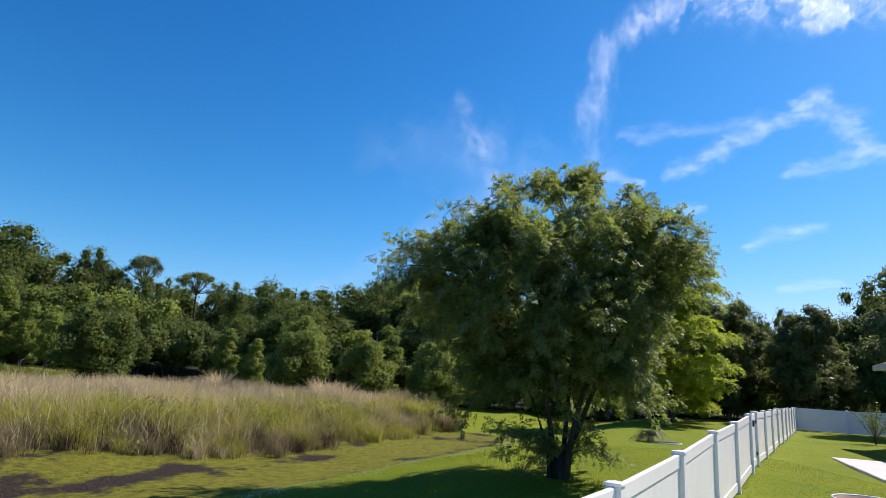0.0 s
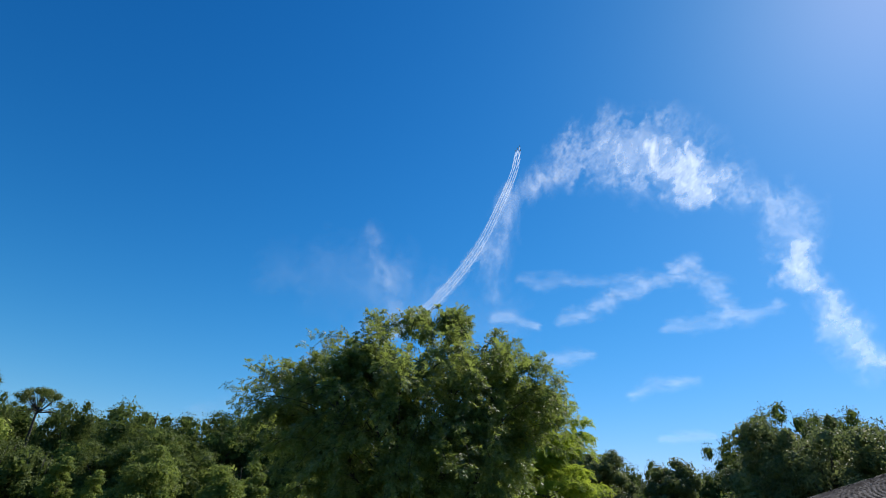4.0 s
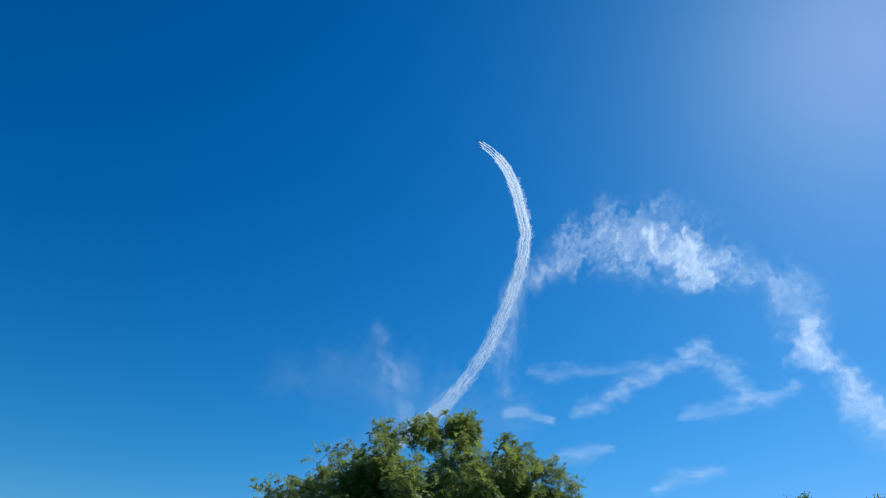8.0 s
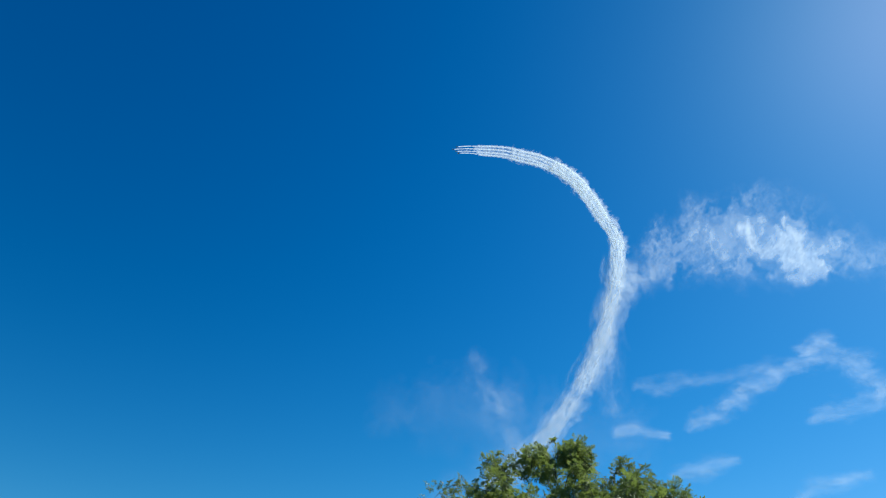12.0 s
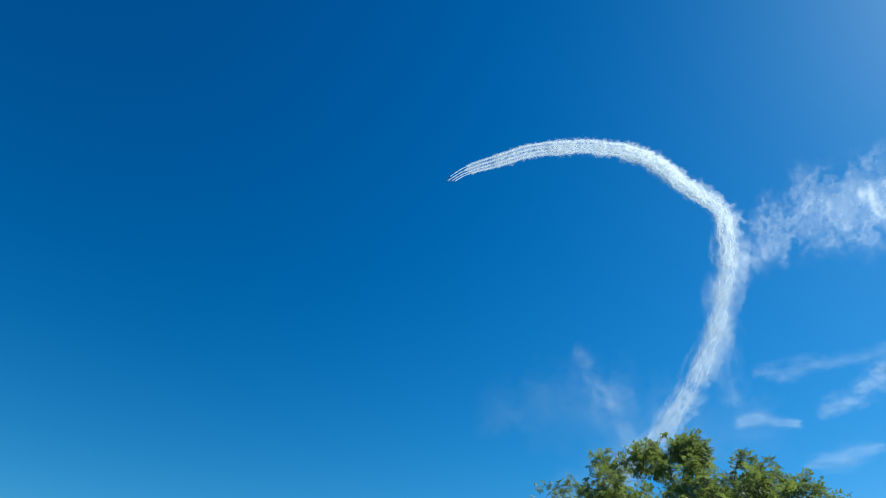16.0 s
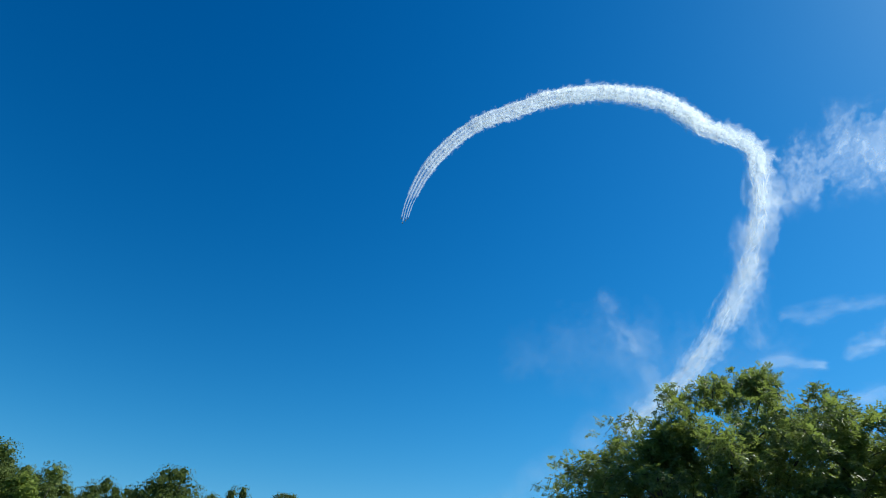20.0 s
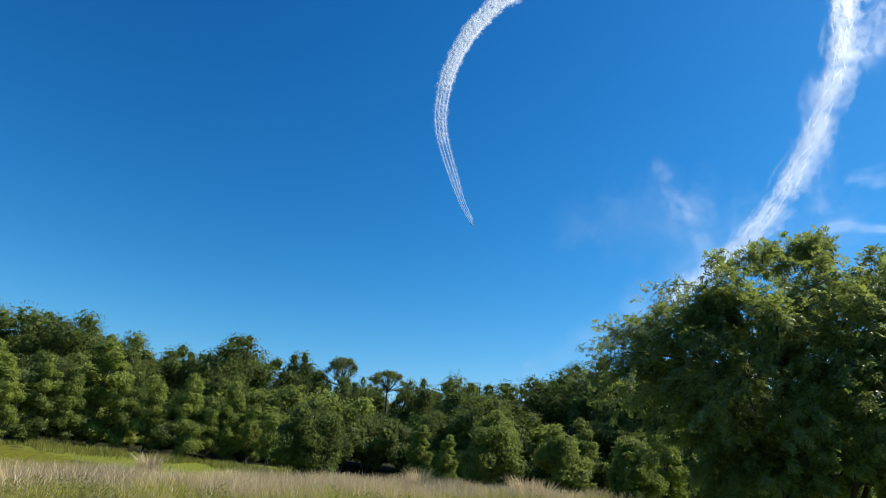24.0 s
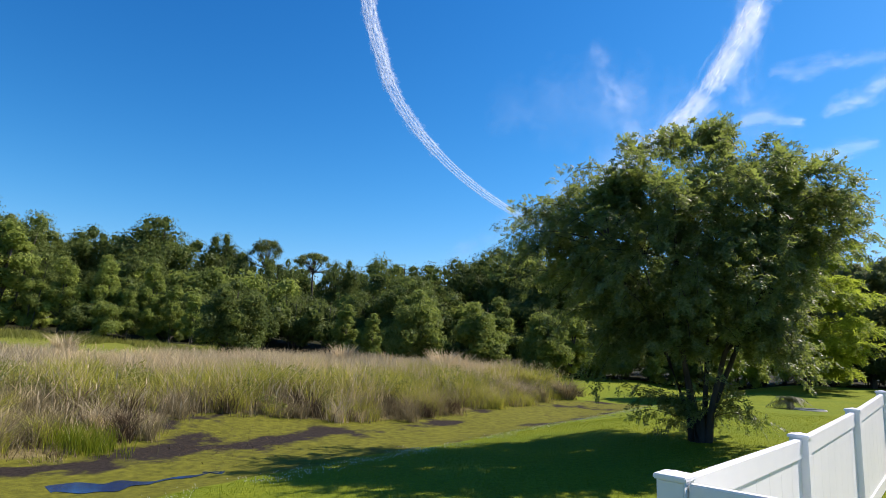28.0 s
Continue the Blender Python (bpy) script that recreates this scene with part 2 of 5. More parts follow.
def tube(bm, pts, radii, sides=7):
    """A tapered tube through points."""
    rings = []
    for i, p in enumerate(pts):
        p = Vector(p)
        d = (Vector(pts[min(i + 1, len(pts) - 1)]) - Vector(pts[max(i - 1, 0)])).normalized()
        a = d.orthogonal().normalized()
        b = d.cross(a)
        rings.append([bm.verts.new(p + (a * math.cos(k * math.tau / sides) + b * math.sin(k * math.tau / sides)) * radii[i]) for k in range(sides)])
    for r0, r1 in zip(rings, rings[1:]):
        q0 = min(range(sides), key=lambda k: (r1[k].co - r0[0].co).length)
        for k in range(sides):
            bm.faces.new((r0[k], r0[(k + 1) % sides], r1[(k + 1 + q0) % sides], r1[(k + q0) % sides]))
    bm.faces.new(rings[-1])
    return bm


def smooth01(v, a, b):
    k = np.clip((v - a) / (b - a), 0, 1)
    return k * k * (3 - 2 * k)


# ---- the land ----
FA = radians(32.2)                                   # the fence runs that far right of +y
FDIR, FLEFT = np.array((math.sin(FA), math.cos(FA))), np.array((-math.cos(FA), math.sin(FA)))
FENCE_LEFT = 1.45


def bank(x, y):
    """Metres beyond the lawn's edge, into the low wet ground."""
    return (x + 4.5) * -0.899 + (y - 7.8) * 0.438


def bay(x, y):
    """How far the field's front edge draws back round the bare mud."""
    w = (x + 4.5) * 0.438 + (y - 7.8) * 0.899
    return 2.3 * np.exp(-((w - 3.2) / 2.2) ** 2)


def land(x, y):
    x, y = np.asarray(x, float), np.asarray(y, float)
    s = x * FDIR[0] + y * FDIR[1]
    z = -0.27 + 0.34 * smooth01(s, 3, 17)
    u = bank(x, y)
    low = smooth01(u, -3.5, 1.8)
    z = z * (1 - low) + low * (-0.62 + 0.3 * smooth01(u, 3.6, 7.0))
    pool = np.exp(-(((x + 6.3) * 0.53 + (y - 7.9) * 0.85) / 1.5) ** 4 - (((x + 6.3) * -0.85 + (y - 7.9) * 0.53) / 0.7) ** 4)
    z = z + 0.02 * np.sin(x * 0.9 + y * 0.5) + 0.03 * np.sin(x * 0.31 - y * 0.43)
    z = z * (1 - pool) - 0.626 * pool
    z = z + np.log1p(np.exp((np.clip(u, -50, 48) - 20.5) * 1.2)) / 1.2 * 0.105
    return z


def ground_at(x, y):
    return float(land(x, y))


def make_ground():
    near_x, near_y = np.arange(-34, 34.1, 0.4), np.arange(-6, 60.1, 0.4)
    xs = np.concatenate(([-3000, -1200, -500, -200, -110, -75, -55, -42], near_x, [42, 55, 75, 110, 200, 500, 1200, 3000]))
    ys = np.concatenate(([-3000, -1200, -500, -200, -80, -30, -14], near_y, [70, 85, 110, 200, 500, 1200, 3000]))
    gx, gy = np.meshgrid(xs, ys)
    gz = land(gx, gy)
    w, h = len(xs), len(ys)
    verts = np.stack([gx, gy, gz], -1).reshape(-1, 3)
    faces = [(j * w + i, j * w + i + 1, (j + 1) * w + i + 1, (j + 1) * w + i) for j in range(h - 1) for i in range(w - 1)]
    m, n, l, b = nodes_of("ground_cover")
    at = {}
    for key in ("swale", "field", "wood", "mud", "dry"):
        a = n.new("ShaderNodeAttribute")
        a.attribute_name = key
        at[key] = a.outputs["Fac"]

    def edge(key, scale, width):
        t = noise_tex(n, l, scale, 5)
        add = n.new("ShaderNodeMath")
        add.operation = "ADD"
        l.new(at[key], add.inputs[0])
        l.new(t.outputs[0], add.inputs[1])
        r = ramp(n, [(0.5 - width, (0, 0, 0)), (0.5 + width, (1, 1, 1))])
        half = n.new("ShaderNodeMath")
        half.operation = "MULTIPLY"
        half.inputs[1].default_value = 0.5
        l.new(add.outputs[0], half.inputs[0])
        l.new(half.outputs[0], r.inputs[0])
        return r.outputs[0]

    fine, broad = noise_tex(n, l, 14, 8, 0.7), noise_tex(n, l, 0.45, 5)
    r1 = ramp(n, [(0.3, (0.085, 0.125, 0.008)), (0.7, (0.19, 0.24, 0.02))])
    l.new(fine.outputs[0], r1.inputs[0])
    r1b = ramp(n, [(0.35, (0.8, 0.85, 0.8)), (0.7, (1.15, 1.05, 0.9))])
    l.new(broad.outputs[0], r1b.inputs[0])
    lawn = mixc(n, l, 1.0, r1.outputs[0], r1b.outputs[0], "MULTIPLY")
    dryc = ramp(n, [(0.3, (0.1, 0.1, 0.025)), (0.7, (0.2, 0.2, 0.06))])
    l.new(fine.outputs[0], dryc.inputs[0])
    lawn = mixc(n, l, at["dry"], lawn, dryc.outputs[0])
    # wet floor: a film of weed with bare mud showing in patches
    weed = noise_tex(n, l, 5, 8, 0.75)
    r2 = ramp(n, [(0.3, (0.05, 0.055, 0.01)), (0.7, (0.175, 0.175, 0.02))])
    l.new(weed.outputs[0], r2.inputs[0])
    mudt = noise_tex(n, l, 0.55, 9, 0.65, stretch=(1.0, 0.7, 1.0))
    mud_mask = ramp(n, [(0.55, (0, 0, 0)), (0.62, (1, 1, 1))])
    l.new(maths(n, l, "ADD", mudt.outputs[0], maths(n, l, "MULTIPLY", at["mud"], 0.19)), mud_mask.inputs[0])
    mudc = ramp(n, [(0.3, (0.012, 0.01, 0.008)), (0.7, (0.042, 0.034, 0.027))])
    l.new(fine.outputs[0], mudc.inputs[0])
    wet = mixc(n, l, mud_mask.outputs[0], r2.outputs[0], mudc.outputs[0])
    r3 = ramp(n, [(0.3, (0.1, 0.085, 0.03)), (0.7, (0.24, 0.2, 0.09))])
    l.new(fine.outputs[0], r3.inputs[0])
    # Floor of the wood near black: the trees' shade is put into its colour.
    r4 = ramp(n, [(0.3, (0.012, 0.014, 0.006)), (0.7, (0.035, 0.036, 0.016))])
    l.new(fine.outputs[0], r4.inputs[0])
    col = mixc(n, l, edge("swale", 1.2, 0.06), lawn, wet)
    col = mixc(n, l, edge("field", 1.0, 0.08), col, r3.outputs[0])
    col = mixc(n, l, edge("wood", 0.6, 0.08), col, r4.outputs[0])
    l.new(col, b.inputs["Base Color"])
    b.inputs["Roughness"].default_value, b.inputs["Specular IOR Level"].default_value = 0.95, 0.08
    bp = n.new("ShaderNodeBump")
    bp.inputs["Strength"].default_value, bp.inputs["Distance"].default_value = 0.6, 0.05
    l.new(fine.outputs[0], bp.inputs["Height"])
    l.new(bp.outputs[0], b.inputs["Normal"])
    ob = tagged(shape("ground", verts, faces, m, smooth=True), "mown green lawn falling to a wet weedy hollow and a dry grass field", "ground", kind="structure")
    u, r, az = bank(gx, gy), np.hypot(gx, gy), np.degrees(np.arctan2(gx, gy))
    side = smooth01(gx + 0.25 * gy, 9.5, 6.0)        # the field ends towards the right
    swale = smooth01(u, 0.2, 0.9) * smooth01(gy, 30, 24)
    field = smooth01(u - bay(gx, gy), 3.8, 4.8) * smooth01(u, 20.5, 18.5) * side
    mud = 0.25 * np.exp(-((u - 2.7) / 0.8) ** 2) * smooth01(gy, 24, 12)
    for mx, my, size in ((-7.3, 11.0, 1.9), (-6.4, 11.6, 1.3), (-8.2, 8.0, 1.0), (-5.4, 14.4, 1.3), (-3.8, 16.6, 1.0)):
        mud = mud + 0.8 * np.exp(-(((gx - mx) * 0.438 + (gy - my) * 0.899) / size) ** 2 - (((gx - mx) * -0.899 + (gy - my) * 0.438) / (size * 0.45)) ** 2)
    dry = 0.45 * smooth01(u, 9, 16)
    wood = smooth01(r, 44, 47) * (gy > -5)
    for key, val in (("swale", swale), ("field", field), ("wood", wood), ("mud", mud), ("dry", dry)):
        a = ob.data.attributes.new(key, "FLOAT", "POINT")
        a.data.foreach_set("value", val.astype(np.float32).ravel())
    return ob


make_ground()

# ---- fence ----


def fence_xy(s, out=0.0):
    p = FDIR * s + FLEFT * (FENCE_LEFT + out)
    return float(p[0]), float(p[1])


def post_meshes():
    bm = box(bmesh.new(), -0.0635, -0.0635, 0, 0.0635, 0.0635, 1.24, 0.006)
    body = part("post_body", bm, VINYL)
    cap = bmesh.new()
    box(cap, -0.075, -0.075, 1.238, 0.075, 0.075, 1.262, 0.005)
    top = [cap.verts.new(c) for c in ((-0.066, -0.066, 1.26), (0.066, -0.066, 1.26), (0.066, 0.066, 1.26), (-0.066, 0.066, 1.26), (0, 0, 1.277))]
    for i in range(4):
        cap.faces.new((top[i], top[(i + 1) % 4], top[4]))
    capo = part("post_cap", cap, VINYL)
    meshes = body.data, capo.data
    bpy.data.objects.remove(body)
    bpy.data.objects.remove(capo)
    return meshes


POST_BODY, POST_CAP = post_meshes()


def add_post(parent, x, y, turn):
    p = new("post", POST_BODY)
    p.parent, p.matrix_local = parent, pose(x, y, ground_at(x, y) - 0.03, 0, 0, turn)
    c = new("post_cap", POST_CAP)
    c.parent = p
    return p


def panel(parent, a, b, gate=False, name="panel"):
    """One bay between two posts: rails and tongue-and-groove boards that follow the slope."""
    a, b = Vector((*a, ground_at(*a))), Vector((*b, ground_at(*b)))
    run = b - a
    length = math.hypot(run.x, run.y)
    turn = math.atan2(run.y, run.x)
    lean = run.z / length
    g0, g1 = 0.068, length - 0.068
    top, low = (1.2, 0.09) if not gate else (1.19, 0.12)

    def skew(bm):
        for v in bm.verts:
            v.co.z += v.co.x * lean
        return bm
    ob = new(name)
    ob.parent, ob.matrix_local = parent, Matrix.Translation(a) @ Matrix.Rotation(turn, 4, "Z")
    part("top_rail", skew(box(bmesh.new(), g0, -0.025, top - 0.14, g1, 0.025, top, 0.006)), VINYL, ob)
    part("bottom_rail", skew(box(bmesh.new(), g0, -0.025, low - 0.05, g1, 0.025, low + 0.1, 0.006)), VINYL, ob)
    count = max(1, round((g1 - g0) / 0.283))
    w = (g1 - g0) / count
    for k in range(count):
        bm = box(bmesh.new(), g0 + k * w + 0.0006, -0.011, low + 0.1, g0 + (k + 1) * w - 0.0006, 0.011, top - 0.14, 0.0012)
        part("board", skew(bm), VINYL, ob)
    return ob


def make_fences():
    side = tagged(new("fence"), "white vinyl privacy fence with capped posts along the lawn", "fence", kind="structure")
    stops = [2.44 + 2.49 * k for k in range(6)]
    gate_at = (stops[-1], stops[-1] + 1.25)
    later = [gate_at[1] + 2.495 * k for k in range(10)]
    turn = 90 - math.degrees(FA)
    for s in stops + later:
        add_post(side, *fence_xy(s), turn)
    for run in (stops, later):
        for s0, s1 in zip(run, run[1:]):
            panel(side, fence_xy(s0), fence_xy(s1))
    gate = tagged(new("fence_gate"), "white vinyl garden gate with a black latch, closed", "gate")
    panel(gate, fence_xy(gate_at[0] + 0.02), fence_xy(gate_at[1] - 0.02), True, "gate_leaf")
    gx, gy = fence_xy(gate_at[0] + 0.16, -0.04)
    latch = bmesh.new()
    z = ground_at(gx, gy)
    at = Matrix.Translation((gx, gy, z)) @ Matrix.Rotation(radians(turn), 4, "Z")
    box(latch, -0.1, -0.03, 1.0, 0.1, 0.0, 1.05, 0.006, at)
    box(latch, -0.03, -0.05, 0.96, 0.03, 0.0, 1.09, 0.006, at)
    part("latch", latch, IRON, gate, "black latch")
    for zz in (0.3, 1.0):
        hx, hy = fence_xy(gate_at[1] - 0.14, -0.03)
        hb = bmesh.new()
        box(hb, -0.09, -0.02, zz - 0.03, 0.09, 0.0, zz + 0.03, 0.005, Matrix.Translation((hx, hy, ground_at(hx, hy))) @ Matrix.Rotation(radians(turn), 4, "Z"))
        part("hinge", hb, IRON, gate)
    back = tagged(new("fence"), "white vinyl privacy fence across the end of the garden", "fence", kind="structure")
    corner = np.array(fence_xy(later[-1]))
    d = np.array((math.sin(radians(104)), math.cos(radians(104))))
    pts = [tuple(corner + d * 2.49 * k) for k in range(9)]
    for p, q in zip(pts, pts[1:]):
        add_post(back, *q, -14)
        panel(back, p, q)
    front = tagged(new("fence"), "white vinyl privacy fence turning the near corner", "fence", kind="structure")
    corner = np.array(fence_xy(stops[0]))
    pts = [tuple(corner - FLEFT * 2.49 * k) for k in range(5)]
    for p, q in zip(pts, pts[1:]):
        add_post(front, *q, turn)
        panel(front, p, q)


make_fences()

# ---- house ----
HD = np.array((0.368, 0.930))        # along the garden wall, away from the camera
HN = np.array((-0.930, 0.368))       # out of that wall, to the garden
HC = np.array((17.07, 23.45))        # its far corner
HZ = 0.13


def house_m():
    """House space: x along the garden wall from its far corner towards the camera, y into the house, z up."""
    return Matrix(((-HD[0], -HN[0], 0, HC[0]), (-HD[1], -HN[1], 0, HC[1]), (0, 0, 1, HZ), (0, 0, 0, 1)))


def make_house():
    H = tagged(new("house"), "single-storey beige stucco house with a brown shingle hip roof", "house")
    H.matrix_world = house_m()
    L, W, T = 17.0, 11.0, 0.2
    E0 = 0.7                             # the far end of the wall
    win, scr = (4.1, 5.75, 0.7, 2.44), (7.0, 14.5, 0.05, 2.5)
    walls = bmesh.new()
    box(walls, E0, 0, -0.3, win[0], T, 2.84)
    box(walls, win[0], 0, -0.3, win[1], T, win[2])
    box(walls, win[0], 0, win[3], win[1], T, 2.84)
    box(walls, win[1], 0, -0.3, scr[0], T, 2.84)
    box(walls, scr[0], 0, scr[3], scr[1], T, 2.84)
    box(walls, scr[0], 0, -0.3, scr[1], T, scr[2])
    box(walls, scr[1], 0, -0.3, L, T, 2.84)
    part("garden_wall", walls, STUCCO, H)
    block("end_wall", (E0, T, -0.3, E0 + T, W, 2.84), STUCCO, H)
    block("end_wall", (L - T, T, -0.3, L, W, 2.84), STUCCO, H)
    block("back_wall", (E0 + T, W - T, -0.3, L - T, W, 2.84), STUCCO, H)
    block("porch_wall", (scr[0] - 0.5, 2.6, 0, scr[1] + 0.5, 2.75, 2.8), STUCCO, H)
    block("inner_floor", (E0 + T, T, -0.05, L - T, W - T, 0.0), CONCRETE, H)
    # roof
    o, rise = 0.38, math.tan(radians(22))
    z0 = 2.8
    ridge = (W / 2 + o) * rise + z0 + 0.18
    a = [(E0 - o, -o, z0 + 0.18), (L + o, -o, z0 + 0.18), (L + o, W + o, z0 + 0.18), (E0 - o, W + o, z0 + 0.18), (E0 + W / 2, W / 2, ridge), (L - W / 2, W / 2, ridge)]
    roof = shape("roof", a, [(0, 1, 5, 4), (1, 2, 5), (2, 3, 4, 5), (3, 0, 4)], SHINGLE, H)
    # courses of shingles on the two slopes that are seen
    run = W / 2 + o
    courses = 34
    pts = []
    rng = random.Random(4)
    for k in range(courses):
        f0, f1 = k / courses, (k + 1.15) / courses
        y0, y1 = -o + run * f0, -o + run * f1
        zz0, zz1 = z0 + 0.18 + run * f0 * rise, z0 + 0.18 + run * min(f1, 1) * rise
        x, xe = E0 - o + run * f0, L + o - run * f0
        while x < xe:
            w = rng.uniform(0.28, 0.42)
            x2 = min(x + w, xe)
            lift = rng.uniform(0.018, 0.028)
            pts += [(x, y0, zz0 + lift), (x2, y0, zz0 + lift), (x2, y1, zz1 + 0.006), (x, y1, zz1 + 0.006)]
            x = x2 + 0.012
    quads("shingle_course", pts, SHINGLE_TABS, roof, "brown asphalt shingles")
    for k, (x0, y0, x1, y1) in enumerate(((E0 - o, -o - 0.02, L + o, -o), (E0 - o - 0.02, -o, E0 - o, W + o), (L + o, -o, L + o + 0.02, W + o), (E0 - o, W + o, L + o, W + o + 0.02))):
        block("fascia", (x0, y0, z0 + 0.01, x1, y1, z0 + 0.19), FASCIA_SHADED, H, 0.004, "white fascia board greyed for the shade on it")
    block("soffit", (E0 - o, -o, z0 - 0.0, L + o, 0, z0 + 0.02), TRIM, H)
    block("soffit", (E0 - o, 0, z0, E0, W, z0 + 0.02), TRIM, H)
    # window with a cross of bars and half-drawn blind
    wo = new("window")
    wo.parent = H
    x0, x1, za, zb = win
    fr = bmesh.new()
    for d in ((x0, 0.03, za, x0 + 0.07, 0.12, zb), (x1 - 0.07, 0.03, za, x1, 0.12, zb), (x0 + 0.07, 0.03, zb - 0.07, x1 - 0.07, 0.12, zb), (x0 + 0.07, 0.03, za, x1 - 0.07, 0.12, za + 0.07)):
        box(fr, *d, 0.006)
    part("window_frame", fr, TRIM, wo)
    block("mullion", ((x0 + x1) / 2 - 0.04, 0.035, za + 0.07, (x0 + x1) / 2 + 0.04, 0.115, zb - 0.07), TRIM, wo, 0.005)
    mid = za + 0.46 * (zb - za)
    for q0, q1 in ((x0 + 0.07, (x0 + x1) / 2 - 0.04), ((x0 + x1) / 2 + 0.04, x1 - 0.07)):
        block("sash_bar", (q0, 0.045, mid - 0.035, q1, 0.1, mid + 0.035), TRIM, wo, 0.004)
        for v0, v1 in ((za + 0.07, mid - 0.035), (mid + 0.035, zb - 0.07)):
            pane = block("pane", (q0, 0.07, v0, q1, 0.076, v1), GLASS, wo)
            pane.visible_shadow = False
        bl = bmesh.new()
        z = zb - 0.1
        while z > za + 0.12:
            box(bl, q0 + 0.02, 0.15, z - 0.045, q1 - 0.02, 0.155, z, 0)
            z -= 0.05
        part("blind", bl, BLIND, wo, "white slatted blind, drawn most of the way")
    block("window_sill", (x0 - 0.06, -0.06, za - 0.07, x1 + 0.06, 0.1, za), STUCCO, wo, 0.01)
    # screened porch
    so = new("porch_screen")
    so.parent = H
    x0, x1, za, zb = scr
    for x in (11.5, x1 - 0.06):
        block("screen_post", (x, 0.06, za, x + 0.06, 0.12, zb), TRIM, so, 0.004)
    for x, x2 in ((x0, 11.5), (11.56, x1 - 0.06)):
        for z in (za, 0.72):
            block("screen_rail", (x, 0.065, z, x2, 0.115, z + 0.06), TRIM, so, 0.004)
        for z, z2 in ((za + 0.06, 0.72), (0.78, zb)):
            block("screen_mesh", (x, 0.088, z, x2, 0.092, z2), SCREEN, so, 0, "dark insect screen")
    # gutter end and a pipe under the eave
    block("light_fitting", (E0 + 0.35, -0.12, 2.5, E0 + 0.5, 0.0, 2.66), TRIM, H, 0.02)
    return H


SHINGLE_TABS = surface("shingle_tabs", (0.06, 0.054, 0.051), (0.13, 0.118, 0.11), 1.7, 0.95, 0.6, 120)
make_house()
patio = box(bmesh.new(), 7.4, -3.35, -0.4, 17.0, -0.01, -0.01, 0.01)
pob = tagged(part("patio", patio, CONCRETE), "pale broom-finished concrete patio slab", "patio", kind="structure")
pob.matrix_world = house_m()

# ---- plants ----


def unit(v):
    return v / np.maximum(np.linalg.norm(v, axis=-1, keepdims=True), 1e-9)


def leaf_quads(centers, normals, size, rng, aspect=0.6, stir=0.55):
    """Diamond leaves at centres, facing roughly along normals."""
    n = len(centers)
    nrm = unit(normals + rng.normal(0, stir, (n, 3)))
    a = unit(np.cross(nrm, rng.normal(0, 1, (n, 3))))
    b = np.cross(nrm, a)
    s = (size * rng.uniform(0.6, 1.3, n))[:, None]
    return np.stack([centers - a * s, centers + b * s * aspect - a * s * 0.1, centers + a * s, centers - b * s * aspect - a * s * 0.1], 1)


def crown_points(rng, blobs, leaves, inner=0.8):
    """Leaf places over a heap of rounded boughs: blobs are rows of centre and radius."""
    blobs = np.asarray(blobs)
    area = blobs[:, 3] ** 2
    pick = rng.choice(len(blobs), leaves, p=area / area.sum())
    d = unit(rng.normal(0, 1, (leaves, 3)))
    r = blobs[pick, 3] * (inner + (1.03 - inner) * rng.random(leaves) ** 0.7)
    wob = 1 + 0.22 * np.sin(d[:, 0] * 7 + pick) * np.sin(d[:, 1] * 6 + pick * 2) + 0.15 * np.sin(d[:, 2] * 9 + pick * 3)
    return blobs[pick, :3] + d * (r * wob)[:, None] * np.array((1, 1, 0.85)), d


def heap(rng, height, width, base, count, small=0.13, big=0.26, cone=0.0):
    """Bough blobs filling a crown from base to height."""
    rows = []
    while len(rows) < count:
        d = unit(rng.normal(0, 1, 3))
        k = rng.random() ** 0.45
        z = base + (height - base) * (0.5 + 0.46 * d[2] * k)
        f = (z - base) / (height - base)
        narrow = 1 - cone * f
        p = np.array((d[0] * k * width * 0.42 * narrow, d[1] * k * width * 0.42 * narrow, z))
        r = rng.uniform(small, big) * width * (0.75 + 0.25 * narrow)
        rows.append((*p, min(r, (height - z) * 1.2 + 0.3)))
    return np.array(rows)


